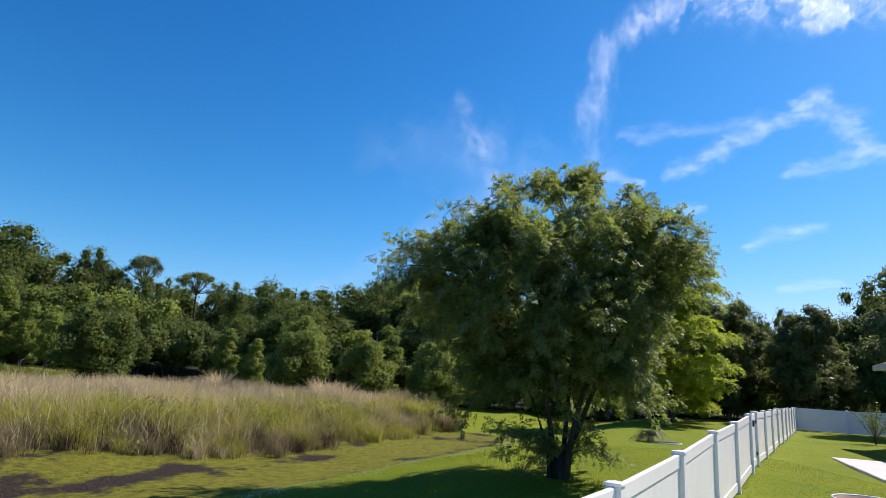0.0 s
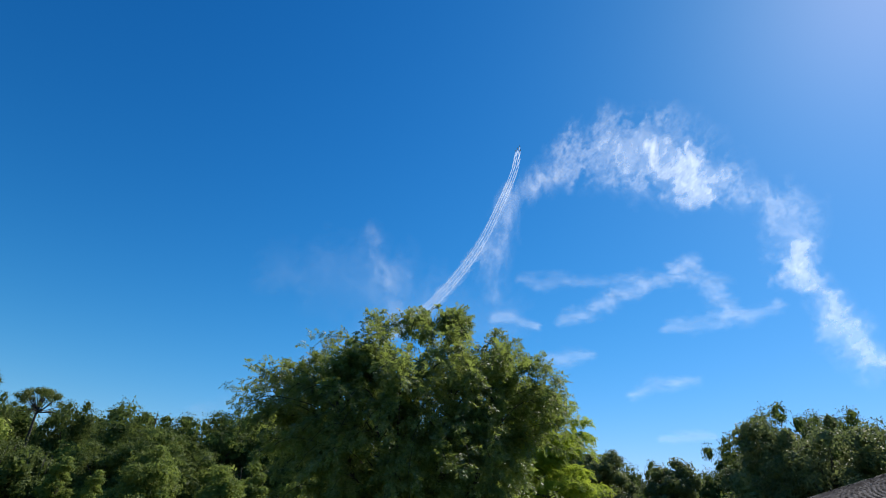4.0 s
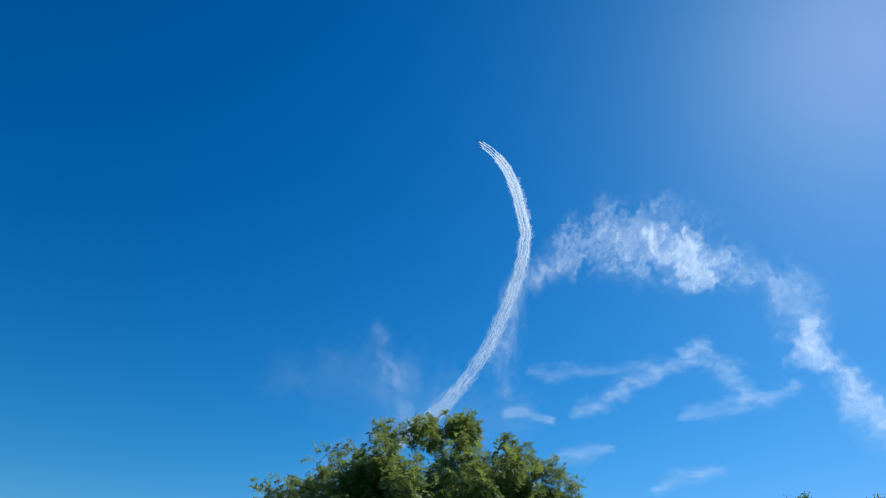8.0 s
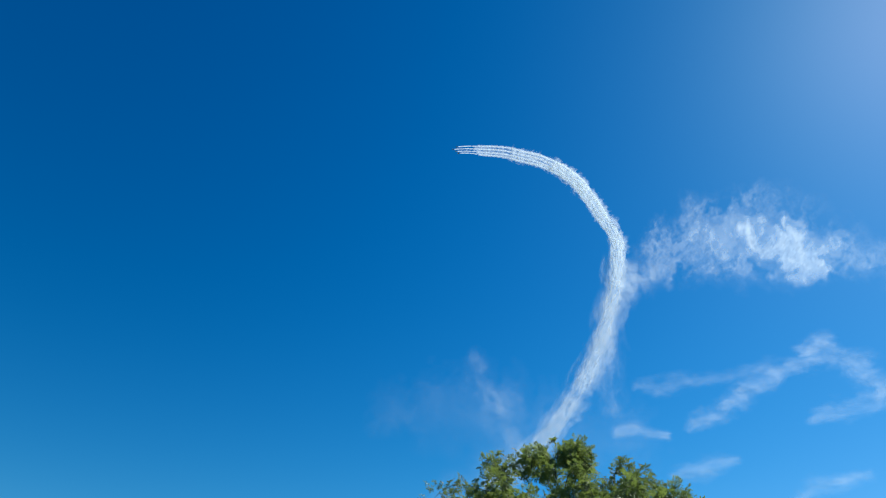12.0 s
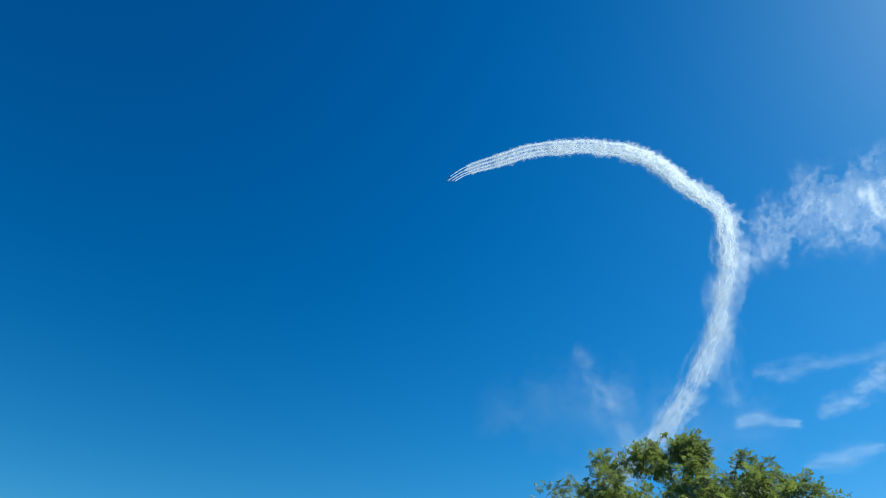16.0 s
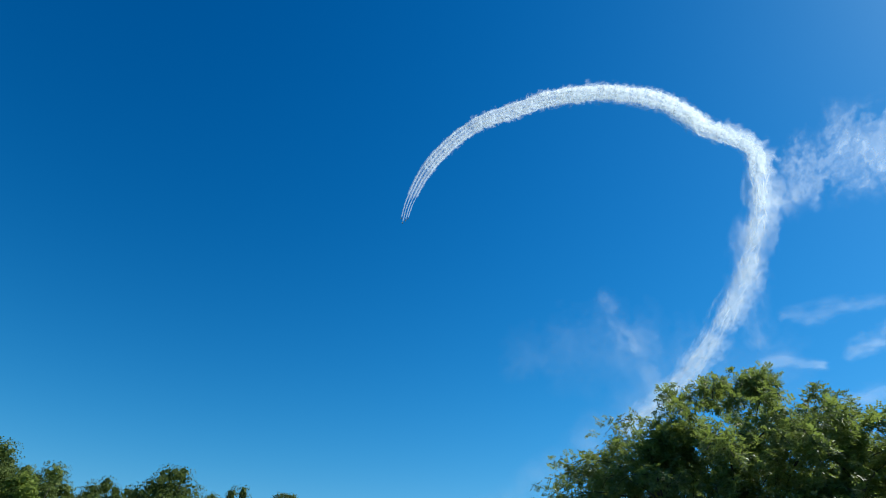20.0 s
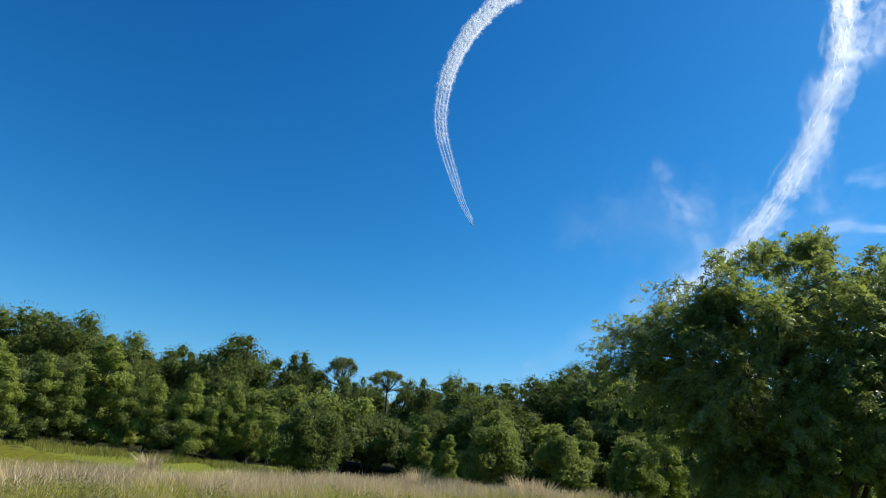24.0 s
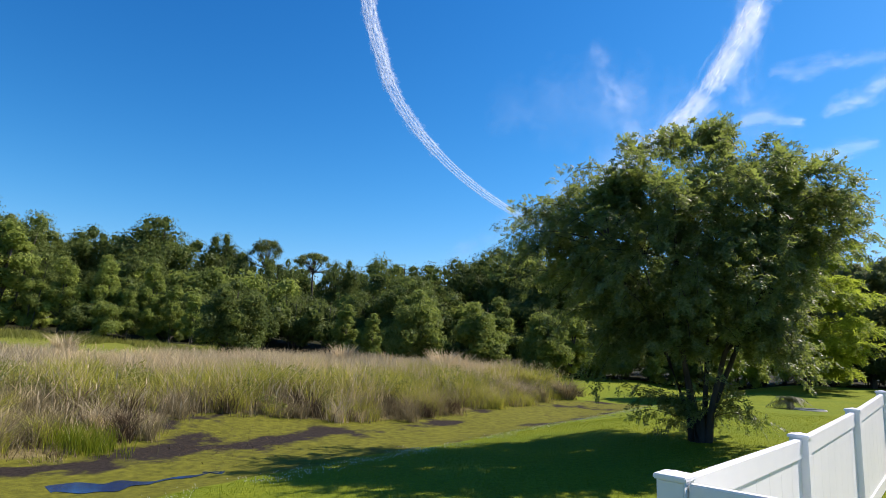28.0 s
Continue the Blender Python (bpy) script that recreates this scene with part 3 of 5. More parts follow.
def make_tree(name, seed, height, width, base, leaf, leaves, material, label, blobs=26, cone=0.0, bark=None, category="tree", stems=1, small=0.13, big=0.26):
    rng = np.random.default_rng(seed)
    T = tagged(new(name), label, category)
    bm = bmesh.new()
    hp = heap(rng, height, width, base, blobs, small, big, cone)
    for k in range(stems):
        off = rng.normal(0, 0.1 * width * (stems > 1), 2)
        pts = [(0.04 * off[0], 0.04 * off[1], -0.3), (off[0] * 0.4, off[1] * 0.4, base * 0.8 + 0.3), (off[0] * 0.8, off[1] * 0.8, height * 0.62), (off[0], off[1], height * 0.9)]
        r0 = height * (0.018 if stems == 1 else 0.009)
        tube(bm, pts, [r0 * 1.3, r0, r0 * 0.6, r0 * 0.15], 7)
    for row in hp[:10]:
        z = max(base * 0.7, row[2] * 0.6)
        tube(bm, [(0, 0, z), (row[0] * 0.5, row[1] * 0.5, z * 0.5 + row[2] * 0.5), tuple(row[:3])], [height * 0.008, height * 0.006, height * 0.002], 5)
    part("trunk", bm, bark or BARK, T)
    c, d = crown_points(rng, hp, leaves)
    keep = c[:, 2] > 0.05
    q = leaf_quads(c[keep], d[keep] + np.array((0, 0, 0.2)), leaf, rng)
    # closer-packed inner leaves that keep the boughs from looking hollow
    d2 = unit(rng.normal(0, 1, (len(hp) * 26, 3)))
    c2 = np.repeat(hp[:, :3], 26, 0) + d2 * np.repeat(hp[:, 3] * 0.5, 26)[:, None]
    keep = c2[:, 2] > 0.1
    q2 = leaf_quads(c2[keep], d2[keep], leaf * 3.4, rng, 0.8)
    quads("crown", np.concatenate([q, q2]), material, T)
    return T


def place(proto, x, y, scale=1.0, turn=0.0, tall=1.0, label="", group=""):
    m = pose(x, y, ground_at(x, y), 0, 0, turn) @ Matrix.Diagonal((scale, scale, scale * tall, 1))
    t = copy_thing(proto, m)
    if label or group:
        tagged(t, label, "", group)
    return t


def drop_proto(ob):
    for o in (*ob.children_recursive, ob):
        bpy.data.objects.remove(o)


SKYLINE = [(-75, 9.6), (-60, 10.0), (-51.7, 9.9), (-49.8, 9.7), (-47.2, 8.5), (-44.1, 8.1), (-40.8, 8.4), (-37.1, 9.8), (-35.2, 10.2), (-33, 9.5), (-30.9, 9.3), (-29, 8.0), (-26, 7.3), (-22, 7.2), (-20.2, 7.0), (-18.2, 7.5), (-16, 7.0), (-13.8, 8.7), (-11.6, 8.7), (-7.7, 7.8),
           (-4, 9.6), (0, 9.0), (10, 8.4), (23, 8.3), (25, 8.6), (28.4, 6.6), (31.5, 7.8), (34.3, 6.4), (36.5, 10.4), (38.5, 11.4), (43, 11.3), (50, 11), (62, 10.5)]
WOODS = "trees along the edge of the wood"


def skyline(az):
    return float(np.interp(az, [s[0] for s in SKYLINE], [s[1] for s in SKYLINE]))


def polar(az, r):
    return r * math.sin(radians(az)), r * math.cos(radians(az))


def edge_distance(az):
    return float(np.interp(az, [-75, -45, -30, -14, 0, 20, 30, 60], [50, 49, 47, 45, 41, 43, 44, 42]))


def make_woods():
    rng = random.Random(11)
    oaks = [make_tree("oak_tree", 20 + k, 10, 10.5, 1.0, 0.082, 30000, LEAF_OAK, "broad dark green oak at the edge of the wood", 95, small=0.06, big=0.13) for k in range(4)]
    saplings = [make_tree("young_tree", 40 + k, 6, 3.3, 0.1, 0.06, 9500, LEAF_LIGHT, "slender light green young tree before the wood", 44, 0.55, stems=2, small=0.09, big=0.18) for k in range(2)]
    shrubs = [make_tree("shrub", 50 + k, 3.2, 3.6, 0.1, 0.065, 5600, LEAF_OAK if k else LEAF_LIGHT, "dense leafy shrub under the trees", 26, category="shrub", stems=4, small=0.1, big=0.19) for k in range(2)]
    far_oaks = [make_tree("oak_tree", 30 + k, 10, 10.5, 1.2, 0.13, 12000, LEAF_OAK, "broad dark green oak deep in the wood", 60, small=0.08, big=0.15) for k in range(2)]
    az = -74.0
    while az < 62:                                   # tall row that makes the skyline
        r = edge_distance(az) + rng.uniform(9, 13)
        x, y = polar(az, r)
        h = (1.65 + r * math.tan(radians(skyline(az) + rng.uniform(-0.25, 0.3))) - ground_at(x, y)) * 1.06
        slim = 0.62 if az > 22 or -33 < az < -19 else 1.0
        place(rng.choice(oaks), x, y, h / 10 * slim, rng.uniform(0, 360), 1 / slim, "", WOODS)
        az += rng.uniform(4.2, 6.2) * (1 if az < 22 else 0.7)
    az = -73.0
    while az < 36:                                   # middle row
        r = edge_distance(az) + rng.uniform(3.5, 6.5)
        x, y = polar(az, r)
        h = (1.65 + r * math.tan(radians(skyline(az))) - ground_at(x, y)) * rng.uniform(0.55, 0.8)
        place(rng.choice(oaks), x, y, h / 10 * 1.05, rng.uniform(0, 360), 0.95, "", WOODS)
        az += rng.uniform(4.5, 6.5)
    az = -74.0
    while az < 60:                                   # far row closing the gaps
        r = edge_distance(az) + rng.uniform(18, 26)
        x, y = polar(az, r)
        h = (1.65 + r * math.tan(radians(skyline(az))) - ground_at(x, y)) * rng.uniform(0.75, 0.9)
        place(rng.choice(far_oaks), x, y, h / 10 * 1.1, rng.uniform(0, 360), 0.9, "", WOODS)
        az += rng.uniform(5, 7)
    az = -73.0
    while az < 34:                                   # understorey
        r = edge_distance(az) + rng.uniform(0.5, 3.5)
        x, y = polar(az, r)
        place(rng.choice(shrubs), x, y, rng.uniform(0.7, 1.35), rng.uniform(0, 360), rng.uniform(0.8, 1.2), "", "shrubs under the wood")
        az += rng.uniform(2.0, 3.4)
    az = -73.0
    while az < 60:                                   # a denser thicket behind that closes the wood
        r = edge_distance(az) + rng.uniform(4, 9)
        x, y = polar(az, r)
        place(rng.choice(shrubs), x, y, rng.uniform(1.3, 1.9), rng.uniform(0, 360), rng.uniform(0.8, 1.1), "", "shrubs under the wood")
        az += rng.uniform(2.4, 3.6)
    az = -74.0
    while az < -34:                                  # low bushes that hide the trunks at the wood's foot
        r = edge_distance(az) + rng.uniform(-4.5, 0.6)
        x, y = polar(az, r)
        place(rng.choice(shrubs), x, y, rng.uniform(0.5, 0.85), rng.uniform(0, 360), rng.uniform(0.7, 1.0), "", "shrubs under the wood")
        az += rng.uniform(1.6, 2.8)
    # light young trees that stand out before the wood: azimuth, distance, height, width factor
    for a, r, h, w in ((-47.5, 47, 7.2, 1.3), (-43.5, 46, 5.2, 1.0), (-40.5, 46, 5.8, 0.9), (-37, 45.5, 5.6, 0.9), (-33.5, 44, 3.6, 1.0), (-20, 43, 4.4, 1.1), (-17.5, 42, 4.0, 1.0),
                       (-5.5, 41, 5.6, 1.2), (1.5, 39, 4.6, 1.3), (-49.5, 46, 5.0, 0.9), (-51.5, 46, 5.6, 1.0), (-53.5, 45, 4.4, 0.9), (-55, 45, 6.0, 1.2), (-57.5, 45, 4.6, 0.9), (-60, 45, 6.0, 1.2), (-45.6, 46, 5.0, 0.8), (-38.6, 45, 3.8, 0.9), (-35.2, 45, 4.2, 0.9)):
        x, y = polar(a, r)
        place(rng.choice(saplings), x, y, h / 6 * w, rng.uniform(0, 360), 1 / w, "", "young trees before the wood")
    for p in oaks + far_oaks + saplings + shrubs:
        drop_proto(p)


make_woods()

# bushes that stand free in the field
for seed, a, r, h, w, mat, lab in ((71, -30.3, 36, 5.2, 5.0, LEAF_OAK, "large dark green bush standing in the dry field"),
                                   (72, -13.6, 34, 5.0, 4.6, LEAF_LIGHT, "round yellow-green bush standing in the dry field"),
                                   (73, -7.2, 35, 4.6, 3.8, LEAF_LIGHT, "light green bush with several stems"),
                                   (74, -1.0, 36, 4.2, 3.6, LEAF_LIGHT, "mid green bush with several stems")):
    b = make_tree("bush", seed, h, w, 0.2, 0.058, 24000, mat, lab, 75, 0.4, category="bush", stems=4, small=0.08, big=0.16)
    x, y = polar(a, r)
    b.matrix_world = pose(x, y, ground_at(x, y), 0, 0, seed * 37)


def make_pine(az, r, el, wide, tall, seed):
    """A bare trunk under an open umbrella of separate needle tufts."""
    x, y = polar(az, r)
    height = 1.55 + r * math.tan(radians(el)) - ground_at(x, y)
    rng = np.random.default_rng(seed)
    T = tagged(new("pine_tree"), "tall bare-trunked pine with an open crown of needles", "tree", WOODS)
    bm = bmesh.new()
    tube(bm, [(0, 0, -0.2), (0.15, 0, height * 0.5), (0.05, 0.1, height - tall * 0.2)], [0.2, 0.13, 0.04], 8)
    rows = []
    for k in range(46):
        v = 0.2 + 0.8 * math.sqrt(rng.random()) if k < 36 else rng.uniform(-0.25, 0.2)
        reach = (wide * 0.5 - 0.35) * math.sqrt(max(0.06, 1 - v * v)) * rng.uniform(0.8, 1.05)
        a = k * 2.4 + rng.uniform(-0.4, 0.4)
        p = (reach * math.cos(a), reach * math.sin(a), height - tall * (1 - 0.85 * v))
        root = height - tall * rng.uniform(0.9, 1.25)
        if k % 2:
            tube(bm, [(0.08, 0.05, root), (p[0] * 0.5, p[1] * 0.5, root * 0.55 + p[2] * 0.45), p], [0.06, 0.04, 0.012], 5)
        rows.append((*p, rng.uniform(0.28, 0.5)))
    part("trunk", bm, BARK, T)
    c, d = crown_points(rng, np.array(rows), 7500, 0.25)
    quads("needles", leaf_quads(c, d + np.array((0, 0, 0.3)), 0.075, rng, 0.4), LEAF_PINE, T)
    T.matrix_world = pose(x, y, ground_at(x, y), 0, 0, seed * 50)


make_pine(-27.6, 60, 9.4, 4.1, 2.7, 1)
make_pine(-23.2, 62, 8.3, 4.9, 1.9, 2)

# ---- the big tree on the lawn ----


def sprig(rng):
    """A feathered leaf: leaflets in pairs along a short stalk, 0.2 m long."""
    out = []
    for k in range(5):
        f = 0.2 + 0.8 * k / 4
        for side in (-1, 1):
            base = np.array((0.17 * f, 0, -0.05 * f * f))
            tip = base + np.array((0.03 + 0.015 * rng.random(), side * (0.05 + 0.012 * rng.random()), 0.02 * rng.normal()))
            mid = (base + tip) / 2 + np.array((0, 0, 0.006))
            w = np.array((0.015, -side * 0.008, 0.006 * rng.normal()))
            out.append((base, mid + w, tip, mid - w))
    return np.array(out)


def scatter_sprigs(rng, pos, outward, scale, droop):
    """Turn and set one of several sprigs at each place."""
    kinds = np.array([sprig(rng) for _ in range(6)])
    n = len(pos)
    x = unit(outward + rng.normal(0, 0.45, (n, 3)) - np.array((0, 0, 1)) * droop[:, None])
    y = unit(np.cross(np.tile((0, 0, 1.0), (n, 1)) + rng.normal(0, 0.3, (n, 3)), x))
    z = np.cross(x, y)
    s = scale * rng.uniform(0.75, 1.25, n)
    body = kinds[rng.integers(0, 6, n)]
    m = np.stack([x, y, z], 1) * s[:, None, None]
    return np.einsum("nlvk,nkj->nlvj", body, m) + pos[:, None, None, :]


def make_big_tree():
    rng = np.random.default_rng(5)
    cx, cy = 2.25, 11.7
    T = tagged(new("lawn_tree"), "multi-stemmed feathery-leaved tree with drooping dark green boughs on the lawn", "tree")
    T.location = (cx, cy, ground_at(cx, cy))
    limbs = []
    for k in range(6):
        a = k * 1.05 + rng.uniform(-0.3, 0.3)
        reach = rng.uniform(0.9, 1.7)
        top = rng.uniform(3.3, 4.2)
        pts = [np.array((0.16 * math.cos(a), 0.16 * math.sin(a), -0.15)), np.array((0.22 * math.cos(a), 0.2 * math.sin(a), 0.5)),
               np.array((0.45 * reach * math.cos(a), 0.45 * reach * math.sin(a), 1.6)), np.array((reach * math.cos(a + 0.15), reach * math.sin(a + 0.15), top * 0.72)),
               np.array((reach * 1.35 * math.cos(a + 0.2), reach * 1.35 * math.sin(a + 0.2), top))]
        bm = tube(bmesh.new(), pts, [0.07, 0.052, 0.042, 0.03, 0.012], 9)
        limbs.append(pts)
        part("stem", bm, LAWN_BARK, T, smooth=True)
    flare = tube(bmesh.new(), [(0, 0, -0.2), (0, 0, 0.05), (0, 0, 0.3), (0, 0, 0.55)], [0.22, 0.16, 0.12, 0.06], 12)
    for v in flare.verts:
        v.co.x *= 1 + 0.25 * math.sin(7 * math.atan2(v.co.y, v.co.x))
    part("root_flare", flare, LAWN_BARK, T, smooth=True)
    # boughs arch from the stems out to an uneven dome, then hang; twigs along them carry the leaves
    pos, out, droop = [], [], []

    def leafy_bough(p0, p1, lift, hang, wood, twigs=11, per=11, start=0.25):
        n = 7
        fs = np.linspace(0, 1, n)
        pts = [p0 + (p1 - p0) * f + np.array((0, 0, lift * 4 * f * (1 - f) - hang * max(0, f - 0.6) ** 2 * 4)) for f in fs]
        if wood:
            part("bough", tube(bmesh.new(), [tuple(q) for q in pts], list(np.linspace(wood, 0.004, n)), 4), LAWN_BARK, T)
        q = np.array(pts)
        along = unit(p1 - p0)
        for k in range(twigs):
            f = start + (1 - start) * (k + rng.random()) / twigs
            i = min(int(f * (n - 1)), n - 2)
            b = q[i] + (q[i + 1] - q[i]) * (f * (n - 1) - i)
            way = unit(along * 0.9 + rng.normal(0, 0.55, 3) + np.array((0, 0, 0.05)))
            ln = rng.uniform(0.2, 0.5)
            g = rng.random(per)
            pos.append(b + way * (g * ln)[:, None] - np.array((0, 0, 0.35)) * ((g * ln) ** 2)[:, None] + rng.normal(0, 0.03, (per, 3)))
            out.append(np.tile(way, (per, 1)) + rng.normal(0, 0.5, (per, 3)))
            droop.append(np.full(per, 0.25 + 0.5 * (b[2] < 3.9)))

    joints = [q for l in limbs for q in l[2:]]
    # the crown's reach by height: to the west side, to the east side
    HS = (1.15, 1.5, 2.6, 3.75, 4.25, 4.75, 5.2, 5.55, 5.8)
    WEST = (1.6, 2.1, 2.75, 3.55, 3.65, 3.0, 2.35, 1.4, 0.3)
    EAST = (1.7, 2.2, 2.3, 2.3, 2.7, 2.4, 2.05, 1.5, 0.3)
    sx, sy = math.cos(radians(10.9)), -math.sin(radians(10.9))

    def crown_place(z, a, k):
        """Place at height z, turned by a, at the share k of the crown's reach; the near side keeps to the same dome."""
        c, q = math.cos(a), math.sin(a)
        reach = float(np.interp(z, HS, WEST if c < 0 else EAST))
        rough = 1 + 0.09 * math.sin(5 * a + 2.2 * z) + 0.07 * math.sin(9 * a - 3.1 * z)
        side, deep = c * reach * k * rough, q * min(2.5, reach) * k * rough
        near = 1 + deep / 11.9
        side, z = side * near, 1.8 + (z - 1.8) * near
        return np.array((side * sx - deep * sy, side * sy + deep * sx, z))

    made = 0
    while made < 275:
        z = rng.uniform(1.4, 5.3)
        if rng.random() > 0.25 + 0.75 * float(np.interp(z, HS, WEST)) / 3.7:
            continue
        k = rng.uniform(0.25, 0.7) if made % 4 == 0 else 0.56 + 0.32 * rng.random() ** 0.7
        p = crown_place(z, rng.uniform(0, 6.28), k)
        if p[2] < 2.1 and math.hypot(p[0], p[1]) < 1.3:
            continue
        root = min(joints, key=lambda q: np.linalg.norm(q - p * np.array((0.6, 0.6, 0.8))))
        leafy_bough(root, p, 0.2, 0.22 if p[2] > 4.2 else 0.5, 0.02 if made % 2 == 0 else 0)
        made += 1
    for k in range(150):                               # long arching sprays that break the outline
        z, a = rng.uniform(2.2, 5.8), rng.uniform(0, 6.28)
        p0, p1 = crown_place(z, a, 0.6), crown_place(min(5.75, z + rng.uniform(-0.05, 0.4)), a + rng.normal(0, 0.15), rng.uniform(0.92, 1.14))
        leafy_bough(p0, p1, 0.12, 0.2 if z > 4 else 0.5, 0.012, 9, 8, 0.15)
    for z, a, k in ((3.8, 3.14, 1.08), (4.05, 3.05, 1.05), (3.6, 3.3, 1.05), (4.4, 0.05, 1.16), (4.5, 0.15, 1.12), (4.3, -0.1, 1.12), (5.2, 2.9, 1.06), (5.2, 0.2, 1.06)):
        leafy_bough(crown_place(z, a, 0.6), crown_place(z, a, k), 0.15, 0.2, 0.014, 10, 7, 0.1)
    # leafy shoots low on the trunk
    for k in range(22):
        a = rng.uniform(0, 6.28)
        r = rng.uniform(0.4, 1.35)
        p0 = np.array((0.15 * math.cos(a), 0.15 * math.sin(a), rng.uniform(0.2, 0.7)))
        p1 = np.array((r * math.cos(a), r * math.sin(a), rng.uniform(0.3, 1.0)))
        leafy_bough(p0, p1, 0.12, 0.1, 0.01, 6, 6, 0.25)
    for hx, hy, hz in ((-1.85, 0.1, 0.95), (-2.05, 0.5, 1.05)):
        leafy_bough(np.array((hx * 0.7, hy, hz + 1.0)), np.array((hx, hy, hz)), 0.05, 0.1, 0.012, 7, 6, 0.3)
    pos, out, droop = np.concatenate(pos), unit(np.concatenate(out)), np.concatenate(droop)
    quads("crown", scatter_sprigs(rng, pos, out, 0.74, droop), LEAF_MAIN, T, "feathered dark green leaves, lighter at the top")


make_big_tree()


def make_fern_tree():
    """The bright, finely leaved tree farther back on the lawn."""
    rng = np.random.default_rng(8)
    cx, cy = 12.6, 33.6
    big = 1.43
    T = tagged(new("lawn_tree"), "bright yellow-green fine-leaved tree with layered drooping boughs", "tree")
    T.location = (cx, cy, ground_at(cx, cy))
    bm = tube(bmesh.new(), [(0, 0, -0.2), (0.1, 0, 2.0), (-0.1, 0.1, 5.2), (0, 0, 8.7)], [0.19, 0.16, 0.1, 0.02], 8)
    rows = []
    for k in range(150):
        z = 0.95 + 5.6 * rng.random()
        reach = float(np.interp(z, (0.7, 1.6, 2.9, 4.3, 5.7, 6.5), (1.9, 2.5, 2.6, 2.5, 2.0, 1.0)))
        a = rng.uniform(0, 6.28)
        k = math.sqrt(rng.random())
        p = big * np.array((reach * k * math.cos(a), reach * k * math.sin(a), z - 0.14 * k * reach))
        root = (0, 0.05, big * max(0.7, z - 0.8))
        tube(bm, [root, tuple((p + np.array(root)) * 0.5 + np.array((0, 0, 0.16))), tuple(p)], [0.035, 0.02, 0.005], 4)
        rows.append((*p, rng.uniform(0.6, 1.05)))
    part("trunk", bm, BARK, T)
    rows = np.array(rows)
    n = 14000
    pick = rng.integers(0, len(rows), n)
    d = unit(rng.normal(0, 1, (n, 3))) * np.array((1, 1, 0.22))
    far = 0.3 + 0.7 * rng.random((n, 1))
    pos = rows[pick, :3] + d * rows[pick, 3:4] * far - np.array((0, 0, 0.3)) * far ** 2
    out = d + rows[pick, :3] * np.array((0.25, 0.25, 0))
    quads("crown", scatter_sprigs(rng, pos, unit(out), 1.8, np.full(n, 0.3)), LEAF_FERN, T)


make_fern_tree()

# ---- grass ----


def blades(rng, x, y, height, width, lean):
    """Bent two-piece blades as quads: a lower and an upper half each."""
    n = len(x)
    z = land(x, y) - 0.02
    a = rng.uniform(0, 6.28, n)
    side = np.stack([np.cos(a), np.sin(a), np.zeros(n)], 1) * (width / 2)[:, None]
    b = rng.uniform(0, 6.28, n)
    bend = np.stack([np.cos(b), np.sin(b), np.zeros(n)], 1) * (lean * height)[:, None]
    up = np.array((0, 0, 1.0))
    p0 = np.stack([x, y, z], 1)
    p1 = p0 + up * (height * 0.55)[:, None] + bend * 0.25
    p2 = p0 + up * height[:, None] + bend
    return np.concatenate([np.stack([p0 - side, p0 + side, p1 + side * 0.8, p1 - side * 0.8], 1), np.stack([p1 - side * 0.8, p1 + side * 0.8, p2 + side * 0.12, p2 - side * 0.12], 1)])


def lumps(x, y, k, ph):
    return np.sin(x * k + ph) * np.sin(y * k * 1.13 + ph * 2.1) + 0.5 * np.sin(x * k * 2.3 + y * k * 1.7 + ph)


def field_points(rng, n, u0, u1, near=2.0):
    """Places in the field, denser near its front edge."""
    u = u0 + (u1 - u0) * rng.random(n) ** near
    w = rng.uniform(-14, 44, n)
    x = -4.5 + 0.438 * w - 0.899 * u
    y = 7.8 + 0.899 * w + 0.438 * u
    keep = (u > 4.1 + bay(x, y) + 0.35 * lumps(x, y, 1.9, 1.0) + rng.normal(0, 0.15, n)) & (x + 0.25 * y < 6.5 + rng.normal(0, 1.2, n)) & (y > -4) & (np.hypot(x, y) < 52)
    return x[keep], y[keep], u[keep], 7.5 + 5 * smooth01(w[keep], 7.5, 1.5)


